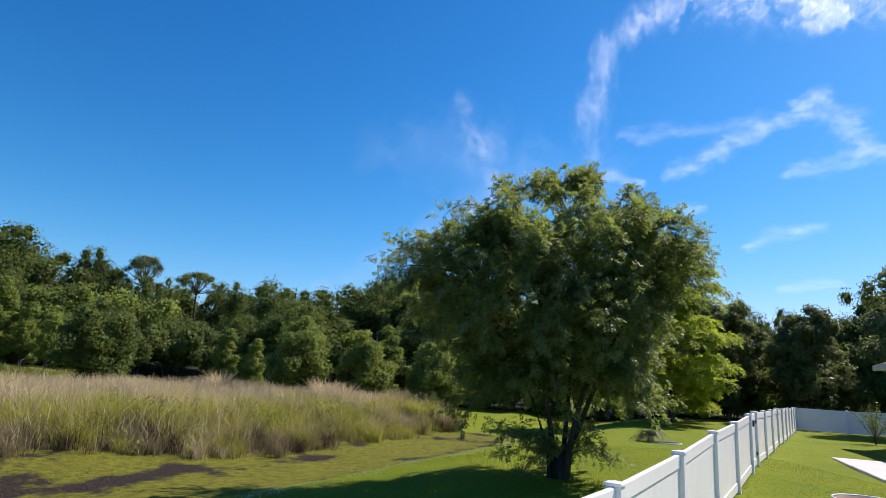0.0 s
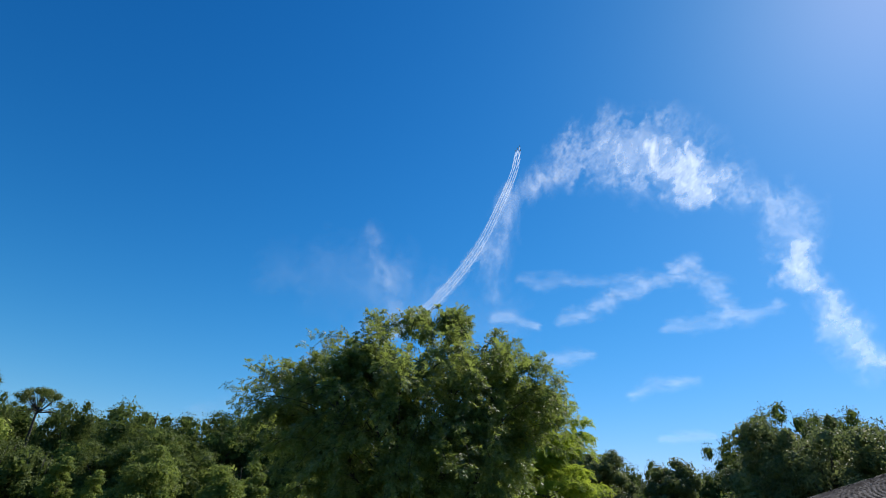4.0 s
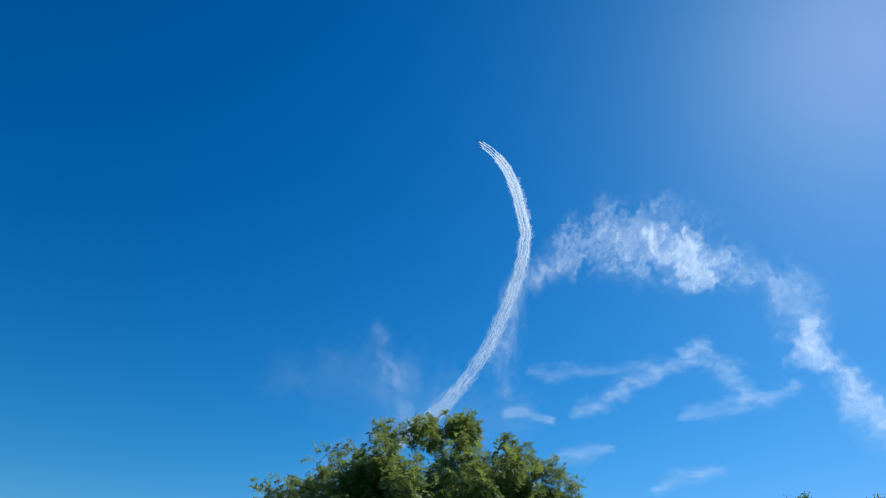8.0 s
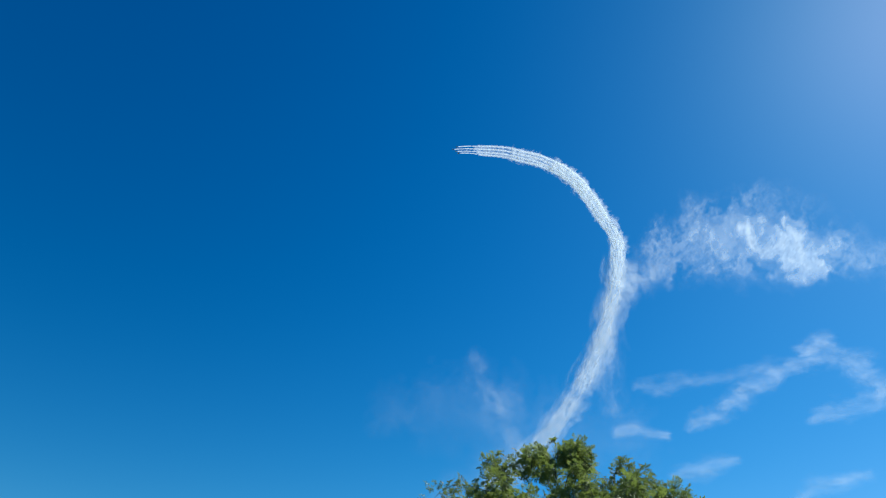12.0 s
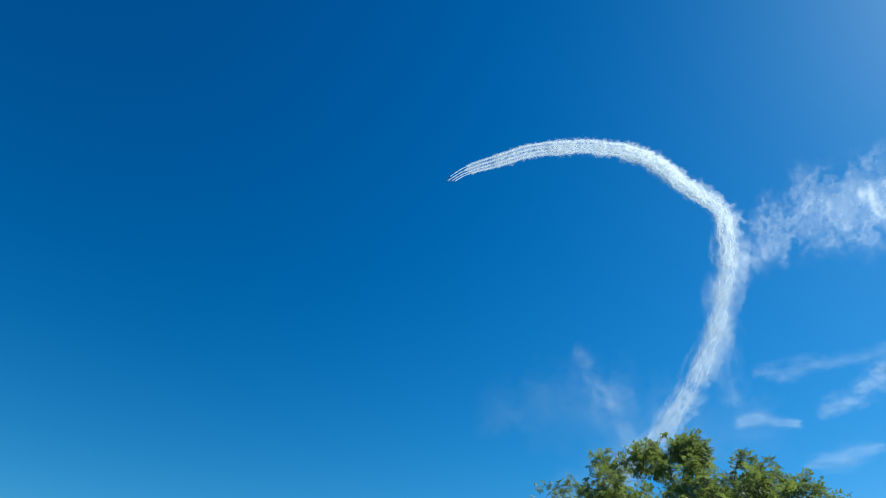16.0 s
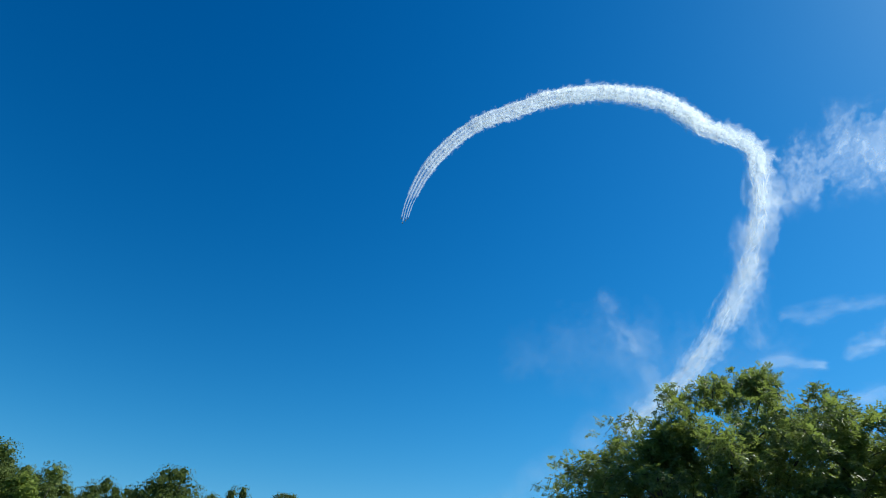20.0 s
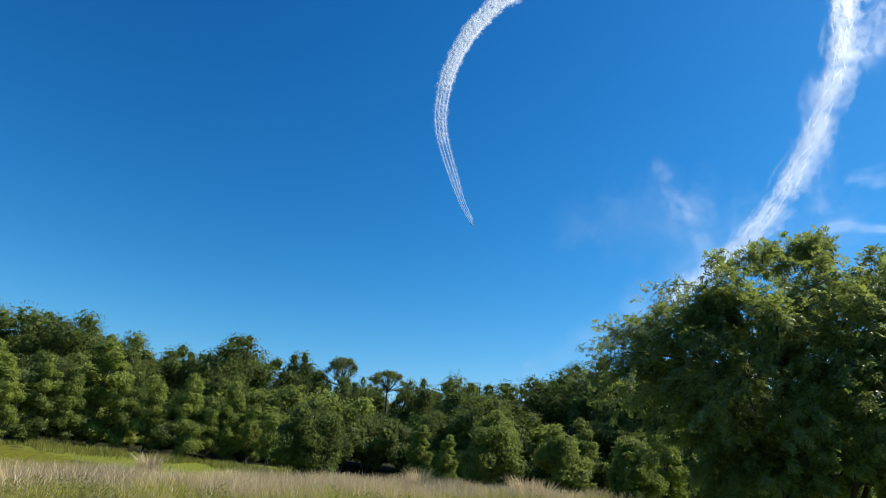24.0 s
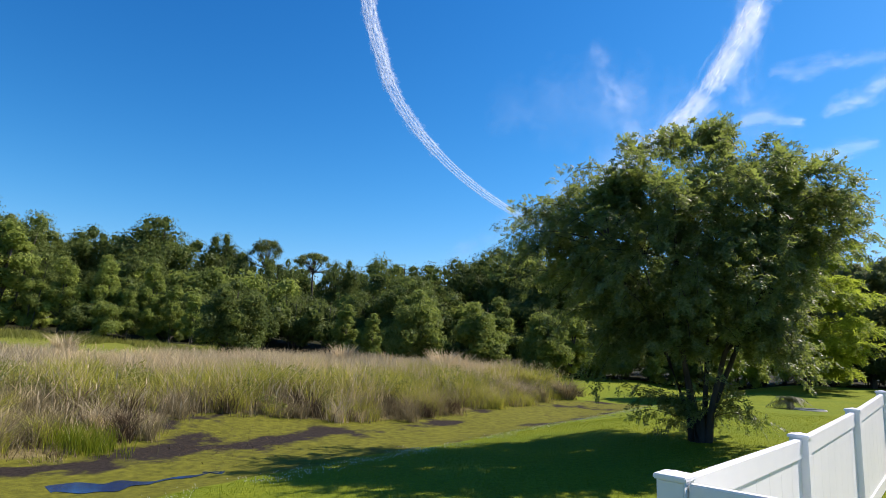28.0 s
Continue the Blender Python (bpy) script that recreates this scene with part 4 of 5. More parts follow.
def make_field():
    rng = np.random.default_rng(21)
    x, y, u, full = field_points(rng, 105000, 4.6, 19.5, 0.9)
    m = lumps(x, y, 0.5, 1.0)
    keep = rng.random(len(x)) < np.clip(0.12 + smooth01(u, full - 0.5, full + 3.5) + 0.6 * (lumps(x, y, 1.1, 2.0) > 0.75), 0, 1)
    x, y, u, full, m = x[keep], y[keep], u[keep], full[keep], m[keep]
    h = rng.uniform(0.75, 1.15, len(x)) * (1 + 0.12 * m) * smooth01(u, 2.8, full - 1.0) + 0.22
    tagged(quads("tall_grass", blades(rng, x, y, h, rng.uniform(0.007, 0.016, len(x)) * (1 + u * 0.05), rng.uniform(0.1, 0.75, len(x))), STRAW),
           "tall straw-coloured dry grass over the field", "grass", kind="stuff")
    x, y, u, full = field_points(rng, 150000, 3.6, 14, 1.1)
    keep = (lumps(x, y, 0.75, 4.0) > -0.3) & (rng.random(len(x)) < 0.08 + smooth01(u, full - 6.0, full - 2.5))
    x, y, u, full = x[keep], y[keep], u[keep], full[keep]
    h = rng.uniform(0.5, 0.95, len(x)) * (1 + 0.25 * lumps(x, y, 0.9, 0.4)) * smooth01(u, 2.4, full - 1.0) + 0.1
    tagged(quads("green_reeds", blades(rng, x, y, h, rng.uniform(0.008, 0.018, len(x)) * (1 + u * 0.05), rng.uniform(0.1, 0.8, len(x))), REED),
           "yellow-green reeds among the dry grass", "grass", kind="stuff")
    x, y, u, full = field_points(rng, 95000, 3.2, 12, 1.4)
    keep = lumps(x, y, 1.0, 5.0) > -0.9
    x, y, u, full = x[keep], y[keep], u[keep], full[keep]
    h = rng.uniform(0.15, 0.7, len(x)) * (1 + 0.5 * lumps(x, y, 1.0, 5.0)) * smooth01(u, 2.4, full - 1.5) + 0.05
    tagged(quads("weeds", blades(rng, x, y, h, rng.uniform(0.008, 0.018, len(x)), rng.uniform(0.2, 1.5, len(x))), WEED),
           "matted dull weeds at the edge of the wet ground", "weeds", kind="stuff")
    # a patch of fresh sedge by the mud
    px, py = polar(-42.5, 13.0)
    x, y = px + rng.normal(0, 0.4, 900), py + rng.normal(0, 0.25, 900)
    tagged(quads("green_sedge", blades(rng, x, y, rng.uniform(0.15, 0.5, 900), rng.uniform(0.008, 0.014, 900), rng.uniform(0.1, 0.6, 900)), LAWN),
           "patch of fresh green sedge by the mud", "grass", kind="stuff")
    # tussocks of bent and broken blades that fray the field's front edge
    for mat, name, label, count, seed in ((WEED, "bent_weeds", "bent brown weeds fraying the field's edge", 300, 1.0), (STRAW, "bent_straw", "pale bent straw along the field's edge", 170, 2.0),
                                          (REED, "reed_tufts", "yellow-green tufts of reed along the field's edge", 190, 3.0), (DEAD, "dead_tufts", "dark dead tufts at the field's edge", 150, 4.0)):
        x, y, u, full = field_points(rng, count * 4, 3.2, 10.5, 1.2)
        keep = lumps(x, y, 0.8, seed) > -0.2
        x, y = x[keep][:count], y[keep][:count]
        per = 130
        tall = np.repeat(rng.uniform(0.25, 0.85, len(x)), per) * rng.uniform(0.4, 1.1, len(x) * per)
        reach = np.abs(rng.normal(0, 0.16, len(x) * per))
        turn = rng.uniform(0, 6.28, len(x) * per)
        bx, by = np.repeat(x, per) + reach * np.cos(turn), np.repeat(y, per) + reach * np.sin(turn)
        tagged(quads(name, blades(rng, bx, by, tall, rng.uniform(0.006, 0.014, len(bx)), rng.uniform(0.3, 1.3, len(bx))), mat), label, "weeds", kind="stuff")
    # a rough strip left unmown before the wood
    n = 26000
    a = rng.uniform(-75, -6, n)
    r = np.interp(a, [-75, -45, -30, -14, 0], [50, 49, 47, 45, 41]) - 5.2 + rng.normal(0, 0.9, n)
    x, y = r * np.sin(np.radians(a)), r * np.cos(np.radians(a))
    keep = lumps(x, y, 0.45, 0.7) > -0.7
    x, y = x[keep], y[keep]
    tall = rng.uniform(0.15, 0.5, len(x)) * (1 + 0.3 * lumps(x, y, 0.6, 1.2))
    strip = blades(rng, x, y, tall, rng.uniform(0.02, 0.04, len(x)), rng.uniform(0.1, 0.7, len(x)))
    tagged(quads("rough_strip", strip, HERB),
           "unmown strip of rough weeds before the wood", "weeds", kind="stuff")
    # seed heads standing over the grass
    x, y, u, full = field_points(rng, 2600, 4.5, 19, 1.0)
    z = land(x, y) + rng.uniform(0.95, 1.35, len(x)) * smooth01(u, 2.0, full)
    c = np.stack([x, y, z], 1)
    up = np.tile((0, 0, 1.0), (len(x), 1)) + rng.normal(0, 0.25, (len(x), 3))
    a = rng.uniform(0, 6.28, len(x))
    s = np.stack([np.cos(a), np.sin(a), np.zeros(len(x))], 1) * 0.018
    ln = rng.uniform(0.12, 0.24, (len(x), 1))
    heads = np.stack([c - up * ln * 0.5, c + s, c + up * ln * 0.5, c - s], 1)
    stalk = np.stack([x, y, land(x, y)], 1)
    stalks = np.stack([stalk - s * 0.25, stalk + s * 0.25, c + s * 0.2, c - s * 0.2], 1)
    tagged(quads("seed_heads", np.concatenate([heads, stalks]), STRAW), "pale feathery seed heads above the field", "grass", kind="stuff")


make_field()


def make_herbs():
    """Leafy weeds in patches on the field's front slope."""
    rng = np.random.default_rng(41)
    x, y, u, full = field_points(rng, 3000, 5.0, 15, 1.1)
    keep = (lumps(x, y, 0.55, 3.1) > 0.0) & (u > full - 5.0)
    x, y, u, full = x[keep], y[keep], u[keep], full[keep]
    h = (0.25 + rng.uniform(0.3, 0.85, len(x))) * smooth01(u, 2.0, full - 1.5)
    per = 90
    n = len(x) * per
    a, r, f = rng.uniform(0, 6.28, n), np.abs(rng.normal(0, 0.2, n)), rng.random(n) ** 0.7
    c = np.stack([np.repeat(x, per) + r * np.cos(a), np.repeat(y, per) + r * np.sin(a), np.repeat(land(x, y), per) + np.repeat(h, per) * f], 1)
    d = np.stack([np.cos(a), np.sin(a), np.full(n, 0.7)], 1)
    tagged(quads("leafy_weeds", leaf_quads(c, d, 0.042, rng, 0.35), HERB), "patches of leafy yellow-green weeds in the dry grass", "weeds", kind="stuff")
    # broken stems lying on the mud
    n = 900
    x, y = -7.0 + rng.normal(0, 0.75, n), 11.1 + rng.normal(0, 1.1, n)
    tagged(quads("stem_litter", blades(rng, x, y, rng.uniform(0.02, 0.07, n), rng.uniform(0.006, 0.014, n), rng.uniform(1.5, 5.0, n)), DEAD), "broken dark stems littering the mud", "litter", kind="stuff")
    # dark dead stems and brown seed tops among the front weeds
    x, y, u, full = field_points(rng, 15000, 3.4, 12, 1.2)
    keep = lumps(x, y, 1.3, 0.6) > 0.1
    x, y, u, full = x[keep], y[keep], u[keep], full[keep]
    h = rng.uniform(0.3, 0.9, len(x)) * smooth01(u, 2.0, full - 1.0)
    tagged(quads("dead_stems", blades(rng, x, y, h + 0.1, rng.uniform(0.008, 0.02, len(x)), rng.uniform(0.1, 0.9, len(x))), DEAD), "dark brown dead stems among the weeds", "weeds", kind="stuff")


make_herbs()


def make_clump(x, y, height, width, seed, material, label, count=420):
    """A tussock of arching blades."""
    rng = np.random.default_rng(seed)
    T = tagged(new("grass_tussock"), label, "grass tussock")
    n = count
    a, r = rng.uniform(0, 6.28, n), width * 0.25 * np.sqrt(rng.random(n))
    bx, by = r * np.cos(a), r * np.sin(a)
    h = height * rng.uniform(0.25, 1.1, n)
    lean = width * rng.uniform(0.1, 0.6, n)
    p0 = np.stack([bx, by, np.full(n, -0.03)], 1)
    out = np.stack([np.cos(a), np.sin(a), np.zeros(n)], 1)
    side = np.stack([-np.sin(a), np.cos(a), np.zeros(n)], 1) * 0.014
    p1 = p0 + out * (lean * 0.35)[:, None] + np.array((0, 0, 1.0)) * (h * 0.75)[:, None]
    p2 = p0 + out * lean[:, None] + np.array((0, 0, 1.0)) * h[:, None]
    quads("tuft", np.concatenate([np.stack([p0 - side, p0 + side, p1 + side, p1 - side], 1), np.stack([p1 - side, p1 + side, p2 + side * 0.2, p2 - side * 0.2], 1)]), material, T)
    T.location = (x, y, ground_at(x, y))


for k, (az, r, h, w, mat, lab) in enumerate(((-10.8, 30, 1.7, 2.2, STRAW, "tall pale tussock of dry plume grass"), (-9.2, 30.5, 1.5, 2.0, STRAW, "tall pale tussock of dry plume grass"),
                                             (-6.5, 30, 1.2, 2.0, STRAW, "low pale tussock of dry grass"), (-4.2, 29.5, 1.1, 2.0, WEED, "dull brown tussock of weeds"),
                                             (-20.2, 33, 1.7, 1.6, STRAW, "tall pale tussock of dry plume grass"), (-43, 34, 1.3, 1.8, STRAW, "tall pale tussock of dry plume grass"),
                                             (-1.8, 28.5, 1.0, 1.8, REED, "green tussock of sedge"), (0.6, 27.5, 0.8, 1.6, WEED, "dull brown tussock of weeds"))):
    make_clump(*polar(az, r), h, w, 300 + k, mat, lab)


def make_lawn():
    rng = np.random.default_rng(31)
    n = 190000
    x = rng.uniform(-8, 9, n)
    y = 4.5 + 13 * rng.random(n) ** 1.5
    u = bank(x, y)
    keep = u < 0.6 + 0.3 * lumps(x, y, 2.0, 0.3)
    x, y = x[keep], y[keep]
    h = rng.uniform(0.03, 0.075, len(x))
    q = blades(rng, x, y, h, rng.uniform(0.005, 0.011, len(x)), rng.uniform(0.1, 0.9, len(x)))[: len(x)]
    tagged(quads("lawn_grass", q, LAWN), "short bright green mown grass", "grass", kind="stuff")
    # a drift of small white clover flowers along the lawn's edge
    n = 1900
    w = rng.uniform(-3, 17, n)
    u = rng.normal(-0.1, 0.28, n)
    x, y = -4.5 + 0.438 * w - 0.899 * u, 7.8 + 0.899 * w + 0.438 * u
    keep = lumps(x, y, 1.6, 2.0) > -0.5
    x, y = x[keep], y[keep]
    c = np.stack([x, y, land(x, y) + 0.06], 1)
    e = 0.0075
    octa = np.array(((e, 0, 0), (0, e, 0), (-e, 0, 0), (0, -e, 0)))
    q = np.stack([c[:, None, :] + octa[None], c[:, None, :] + octa[None][:, :, [0, 2, 1]]], 1).reshape(-1, 4, 3)
    tagged(quads("clover_flowers", q, CLOVER), "small white clover flowers along the lawn edge", "flowers", kind="stuff")


make_lawn()


def make_puddle(ax, ay, bx, by, head, tail, seed):
    """A ragged shallow pool from a to b, broad at its head and thin at its tail."""
    rng = random.Random(seed)
    n = 60
    dx, dy = bx - ax, by - ay
    ln = math.hypot(dx, dy)
    left, right = [], []
    for k in range(n + 1):
        f = k / n
        wide = (head * max(0.0, 1 - (f / 0.34 - 0.55) ** 2 / 1.1) if f < 0.7 else 0) + tail * math.sin(math.pi * min(1, f * 0.96 + 0.02)) * (1 + 0.5 * math.sin(17 * f + seed))
        mid = 0.08 * math.sin(7 * f + seed) + 0.04 * math.sin(21 * f)
        for row, sgn in ((left, 1), (right, -1)):
            o = mid + sgn * (wide * (0.85 + 0.3 * math.sin(11 * f + sgn) + 0.2 * math.sin(31 * f + 2 * sgn)) + 0.012)
            row.append((ax + dx * f - dy / ln * o, ay + dy * f + dx / ln * o, -0.616))
    verts = left + right
    faces = [(k, k + 1, n + 2 + k, n + 1 + k) for k in range(n)]
    tagged(shape("water", verts, faces, WATER), "shallow dark puddle tinted blue for the sky it reflects", "water", kind="structure")


make_puddle(-6.95, 7.05, -5.55, 8.9, 0.3, 0.06, 1)
make_puddle(-5.75, 8.75, -5.35, 9.3, 0.03, 0.035, 2)

# ---- garden things ----


def slab(name, dims, m, material, parent, bevel=0.008):
    """A board turned by m."""
    return part(name, box(bmesh.new(), *dims, bevel, m), material, parent)


def make_chair():
    """A slatted reclining garden chair that faces -y, its feet at z 0."""
    C = tagged(new("garden_chair"), "dark slate-blue slatted reclining garden chair on the patio", "chair", "chairs on the patio")
    for s in (-1, 1):
        slab("front_leg", (s * 0.33 - 0.02, -0.42, 0, s * 0.33 + 0.02, -0.32, 0.54), None, CHAIRPAINT, C)
        slab("side_rail", (s * 0.29 - 0.018, -0.45, -0.05, s * 0.29 + 0.018, 0.42, 0.07), pose(0, 0, 0.25, -17), CHAIRPAINT, C)
        slab("arm", (s * 0.37 - 0.07, -0.5, 0.54, s * 0.37 + 0.07, 0.28, 0.565), None, CHAIRPAINT, C)
        slab("arm_post", (s * 0.33 - 0.02, 0.16, 0.1, s * 0.33 + 0.02, 0.22, 0.54), None, CHAIRPAINT, C)
        slab("back_leg", (s * 0.29 - 0.02, 0.32, 0, s * 0.29 + 0.02, 0.4, 0.16), None, CHAIRPAINT, C)
    for k in range(6):
        y = -0.43 + 0.095 * k
        slab("seat_slat", (-0.3, y, 0.072, 0.3, y + 0.082, 0.092), pose(0, 0, 0.25, -17), CHAIRPAINT, C)
    for k in range(5):
        x = -0.25 + 0.1 * k
        top = 0.86 - 0.03 * abs(k - 2) ** 1.6
        slab("back_slat", (x, -0.01, 0, x + 0.09, 0.012, top), pose(0, 0.12, 0.2, -24), CHAIRPAINT, C)
    for z in (0.12, 0.52):
        slab("back_brace", (-0.28, 0.014, z, 0.28, 0.036, z + 0.07), pose(0, 0.12, 0.2, -24), CHAIRPAINT, C)
    return C


def make_stool():
    S = tagged(new("footstool"), "dark slate-blue slatted footstool before a garden chair", "footstool", "footstools on the patio")
    for sx in (-1, 1):
        for sy in (-1, 1):
            slab("leg", (sx * 0.24 - 0.02, sy * 0.16 - 0.03, 0, sx * 0.24 + 0.02, sy * 0.16 + 0.03, 0.33), None, CHAIRPAINT, S)
    for k in range(5):
        y = -0.22 + 0.09 * k
        slab("slat", (-0.3, y, 0.332, 0.3, y + 0.078, 0.352), None, CHAIRPAINT, S)
    return S


def make_bench():
    B = tagged(new("side_table"), "low dark slatted side table against the wall", "table")
    for sx in (-1, 1):
        for sy in (-1, 1):
            slab("leg", (sx * 0.52 - 0.025, sy * 0.18 - 0.025, 0, sx * 0.52 + 0.025, sy * 0.18 + 0.025, 0.5), None, CHAIRPAINT, B)
    for k in range(4):
        y = -0.24 + 0.12 * k
        slab("slat", (-0.6, y, 0.502, 0.6, y + 0.11, 0.524), None, CHAIRPAINT, B)
    return B


def on_patio(x, y, turn=0.0):
    return house_m() @ pose(x, y, -0.02, 0, 0, turn)


def make_patio_things():
    c = make_chair()
    c.matrix_world = on_patio(11.05, -1.95, 8)
    copy_thing(c, on_patio(12.25, -2.0, -6))
    s = make_stool()
    s.matrix_world = on_patio(11.5, -2.68, 8)
    copy_thing(s, on_patio(12.5, -2.72, -6))
    b = make_bench()
    b.matrix_world = on_patio(9.6, -0.75, 0)


make_patio_things()


def make_fire_bowl():
    F = tagged(new("fire_bowl"), "round rusty steel fire bowl with a pale rim on the grass", "fire bowl")
    prof = [(0.16, 0.12), (0.34, 0.16), (0.46, 0.26), (0.5, 0.34), (0.47, 0.345), (0.42, 0.27), (0.3, 0.2), (0.05, 0.17)]
    n = 28
    verts = [(r * math.cos(k * math.tau / n), r * math.sin(k * math.tau / n), z) for r, z in prof for k in range(n)]
    faces = [(i * n + k, i * n + (k + 1) % n, (i + 1) * n + (k + 1) % n, (i + 1) * n + k) for i in range(len(prof) - 1) for k in range(n)]
    faces += [tuple(range(n))[::-1], tuple(range((len(prof) - 1) * n, len(prof) * n))]
    shape("bowl", verts, faces, RUST, F, smooth=True)
    ring = [(0.5 * math.cos(k * math.tau / n), 0.5 * math.sin(k * math.tau / n), 0.352) for k in range(n + 1)]
    part("rim", tube(bmesh.new(), ring, [0.012] * (n + 1), 6), TRIM, F, "pale rim", True)
    for k in range(3):
        a = k * math.tau / 3
        part("leg", tube(bmesh.new(), [(0.3 * math.cos(a), 0.3 * math.sin(a), 0.16), (0.4 * math.cos(a), 0.4 * math.sin(a), -0.02)], [0.02, 0.018], 6), IRON, F)
    x, y = 6.45, 9.35
    F.location = (x, y, ground_at(x, y))


make_fire_bowl()


def make_shrub_by_wall():
    rng = np.random.default_rng(61)
    S = tagged(new("shrub"), "thin young shrub with sparse leaves by the house corner", "shrub")
    bm = bmesh.new()
    tips = []
    for k in range(17):
        a, lean = rng.uniform(0, 6.28), rng.uniform(0.25, 1.1)
        h = rng.uniform(1.0, 1.55)
        p = [(0, 0, -0.02), (0.12 * lean * math.cos(a), 0.12 * lean * math.sin(a), 0.35), (lean * 0.55 * math.cos(a), lean * 0.55 * math.sin(a), h * 0.7), (lean * 0.9 * math.cos(a), lean * 0.9 * math.sin(a), h)]
        tube(bm, p, [0.016, 0.012, 0.007, 0.003], 5)
        tips.append(p)
    part("trunk", bm, BARK, S)
    pts = []
    for p in tips:
        for j in range(55):
            f = rng.uniform(0.2, 1)
            q = np.array(p[1]) * (1 - f) + np.array(p[3]) * f if f < 0.9 else np.array(p[3])
            pts.append(q + rng.normal(0, 0.05, 3))
    pts = np.array(pts)
    quads("crown", leaf_quads(pts, rng.normal(0, 1, (len(pts), 3)), 0.035, rng), LEAF_OAK, S)
    S.location = (17.2, 24.4, ground_at(17.2, 24.4))


make_shrub_by_wall()


def make_sago():
    """A low cycad: a stump with arching feathered fronds, on a pale edging ring."""
    rng = np.random.default_rng(62)
    S = tagged(new("cycad"), "low cycad with arching dull green fronds on the lawn", "plant")
    bm = tube(bmesh.new(), [(0, 0, -0.05), (0, 0, 0.08), (0, 0, 0.18)], [0.12, 0.11, 0.08], 9)
    part("stump", bm, BARK, S)
    for k in range(34):
        a, e = k * 2.4, rng.uniform(0.45, 1.25)
        ln = rng.uniform(0.75, 1.0)
        d = np.array((math.cos(a) * math.cos(e), math.sin(a) * math.cos(e), math.sin(e)))
        side = np.array((-math.sin(a), math.cos(a), 0))
        spine = [np.array((0, 0, 0.16)) + d * ln * f + np.array((0, 0, -0.8)) * ln * f * f for f in np.linspace(0, 1, 9)]
        q = []
        for i in range(1, 9):
            for s in (-1, 1):
                for h in (0, 0.5):
                    b = spine[i - 1] * (1 - h) + spine[i] * h
                    tip = b + side * s * 0.17 * math.sin(math.pi * min(0.95, (i + h) / 9.5)) + (spine[i] - spine[i - 1]) * 0.6 - np.array((0, 0, 0.03))
                    w = (spine[i] - spine[i - 1]) * 0.16
                    q.append((b - w, b + w, tip + w * 0.2, tip - w * 0.2))
        quads("frond", np.array(q), LEAF_CYCAD, S)
    x, y = 6.9, 20.2
    S.location = (x, y, ground_at(x, y))
    n = 24
    ring = [(x + 0.45 + 0.42 * math.cos(k * math.tau / n), y - 0.25 + 0.42 * math.sin(k * math.tau / n), ground_at(x, y) + 0.015) for k in range(n + 1)]
    tagged(part("edging_ring", tube(bmesh.new(), ring, [0.035] * (n + 1), 6), CONCRETE), "pale round edging ring lying on the lawn", "edging")


LEAF_CYCAD = leafy("cycad_leaves", (0.05, 0.065, 0.025), (0.13, 0.15, 0.06), 0.25, (0.16, 0.2, 0.06), 0.5, 1.0, 0.0)
make_sago()


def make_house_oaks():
    """The big oaks behind the house, their leaf colour raised for light falling through."""
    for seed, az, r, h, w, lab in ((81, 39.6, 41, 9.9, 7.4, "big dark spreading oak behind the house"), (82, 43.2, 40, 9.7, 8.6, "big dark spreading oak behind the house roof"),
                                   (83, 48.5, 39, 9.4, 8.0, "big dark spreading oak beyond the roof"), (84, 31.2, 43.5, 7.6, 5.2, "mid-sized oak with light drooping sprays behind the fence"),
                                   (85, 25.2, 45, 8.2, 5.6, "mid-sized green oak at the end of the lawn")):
        t = make_tree("oak_tree", seed, h, w, 0.6, 0.07, 30000, LEAF_OAK_LIT, lab, 110, small=0.055, big=0.12)
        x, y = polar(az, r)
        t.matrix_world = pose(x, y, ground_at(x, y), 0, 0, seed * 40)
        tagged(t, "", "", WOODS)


make_house_oaks()

# ---- drifted smoke clouds ----
WIND = Vector((0.00244, 0.00073, 0.00111))       # per metre of distance, a second


def dir_of(az, el):
    a, e = radians(az), radians(el)
    return Vector((math.sin(a) * math.cos(e), math.cos(a) * math.cos(e), math.sin(e)))


CLOUDS = []


def value_noise(x, y, seed):
    """Smooth random field, 0 to 1, over a lattice one unit wide."""
    ix, iy = np.floor(x), np.floor(y)
    fx, fy = x - ix, y - iy
    fx, fy = fx * fx * (3 - 2 * fx), fy * fy * (3 - 2 * fy)

    def at(i, j):
        v = np.sin(i * 127.1 + j * 311.7 + seed * 74.7) * 43758.5453
        return v - np.floor(v)
    low = at(ix, iy) * (1 - fx) + at(ix + 1, iy) * fx
    high = at(ix, iy + 1) * (1 - fx) + at(ix + 1, iy + 1) * fx
    return low * (1 - fy) + high * fy


def fractal(x, y, seed, octaves=4, rough=0.55):
    total, weight, k = 0, 0, 1.0
    for o in range(octaves):
        total = total + k * value_noise(x * 2 ** o + 5.2 * o, y * 2 ** o + 1.3 * o, seed + o)
        weight += k
        k *= rough
    return total / weight


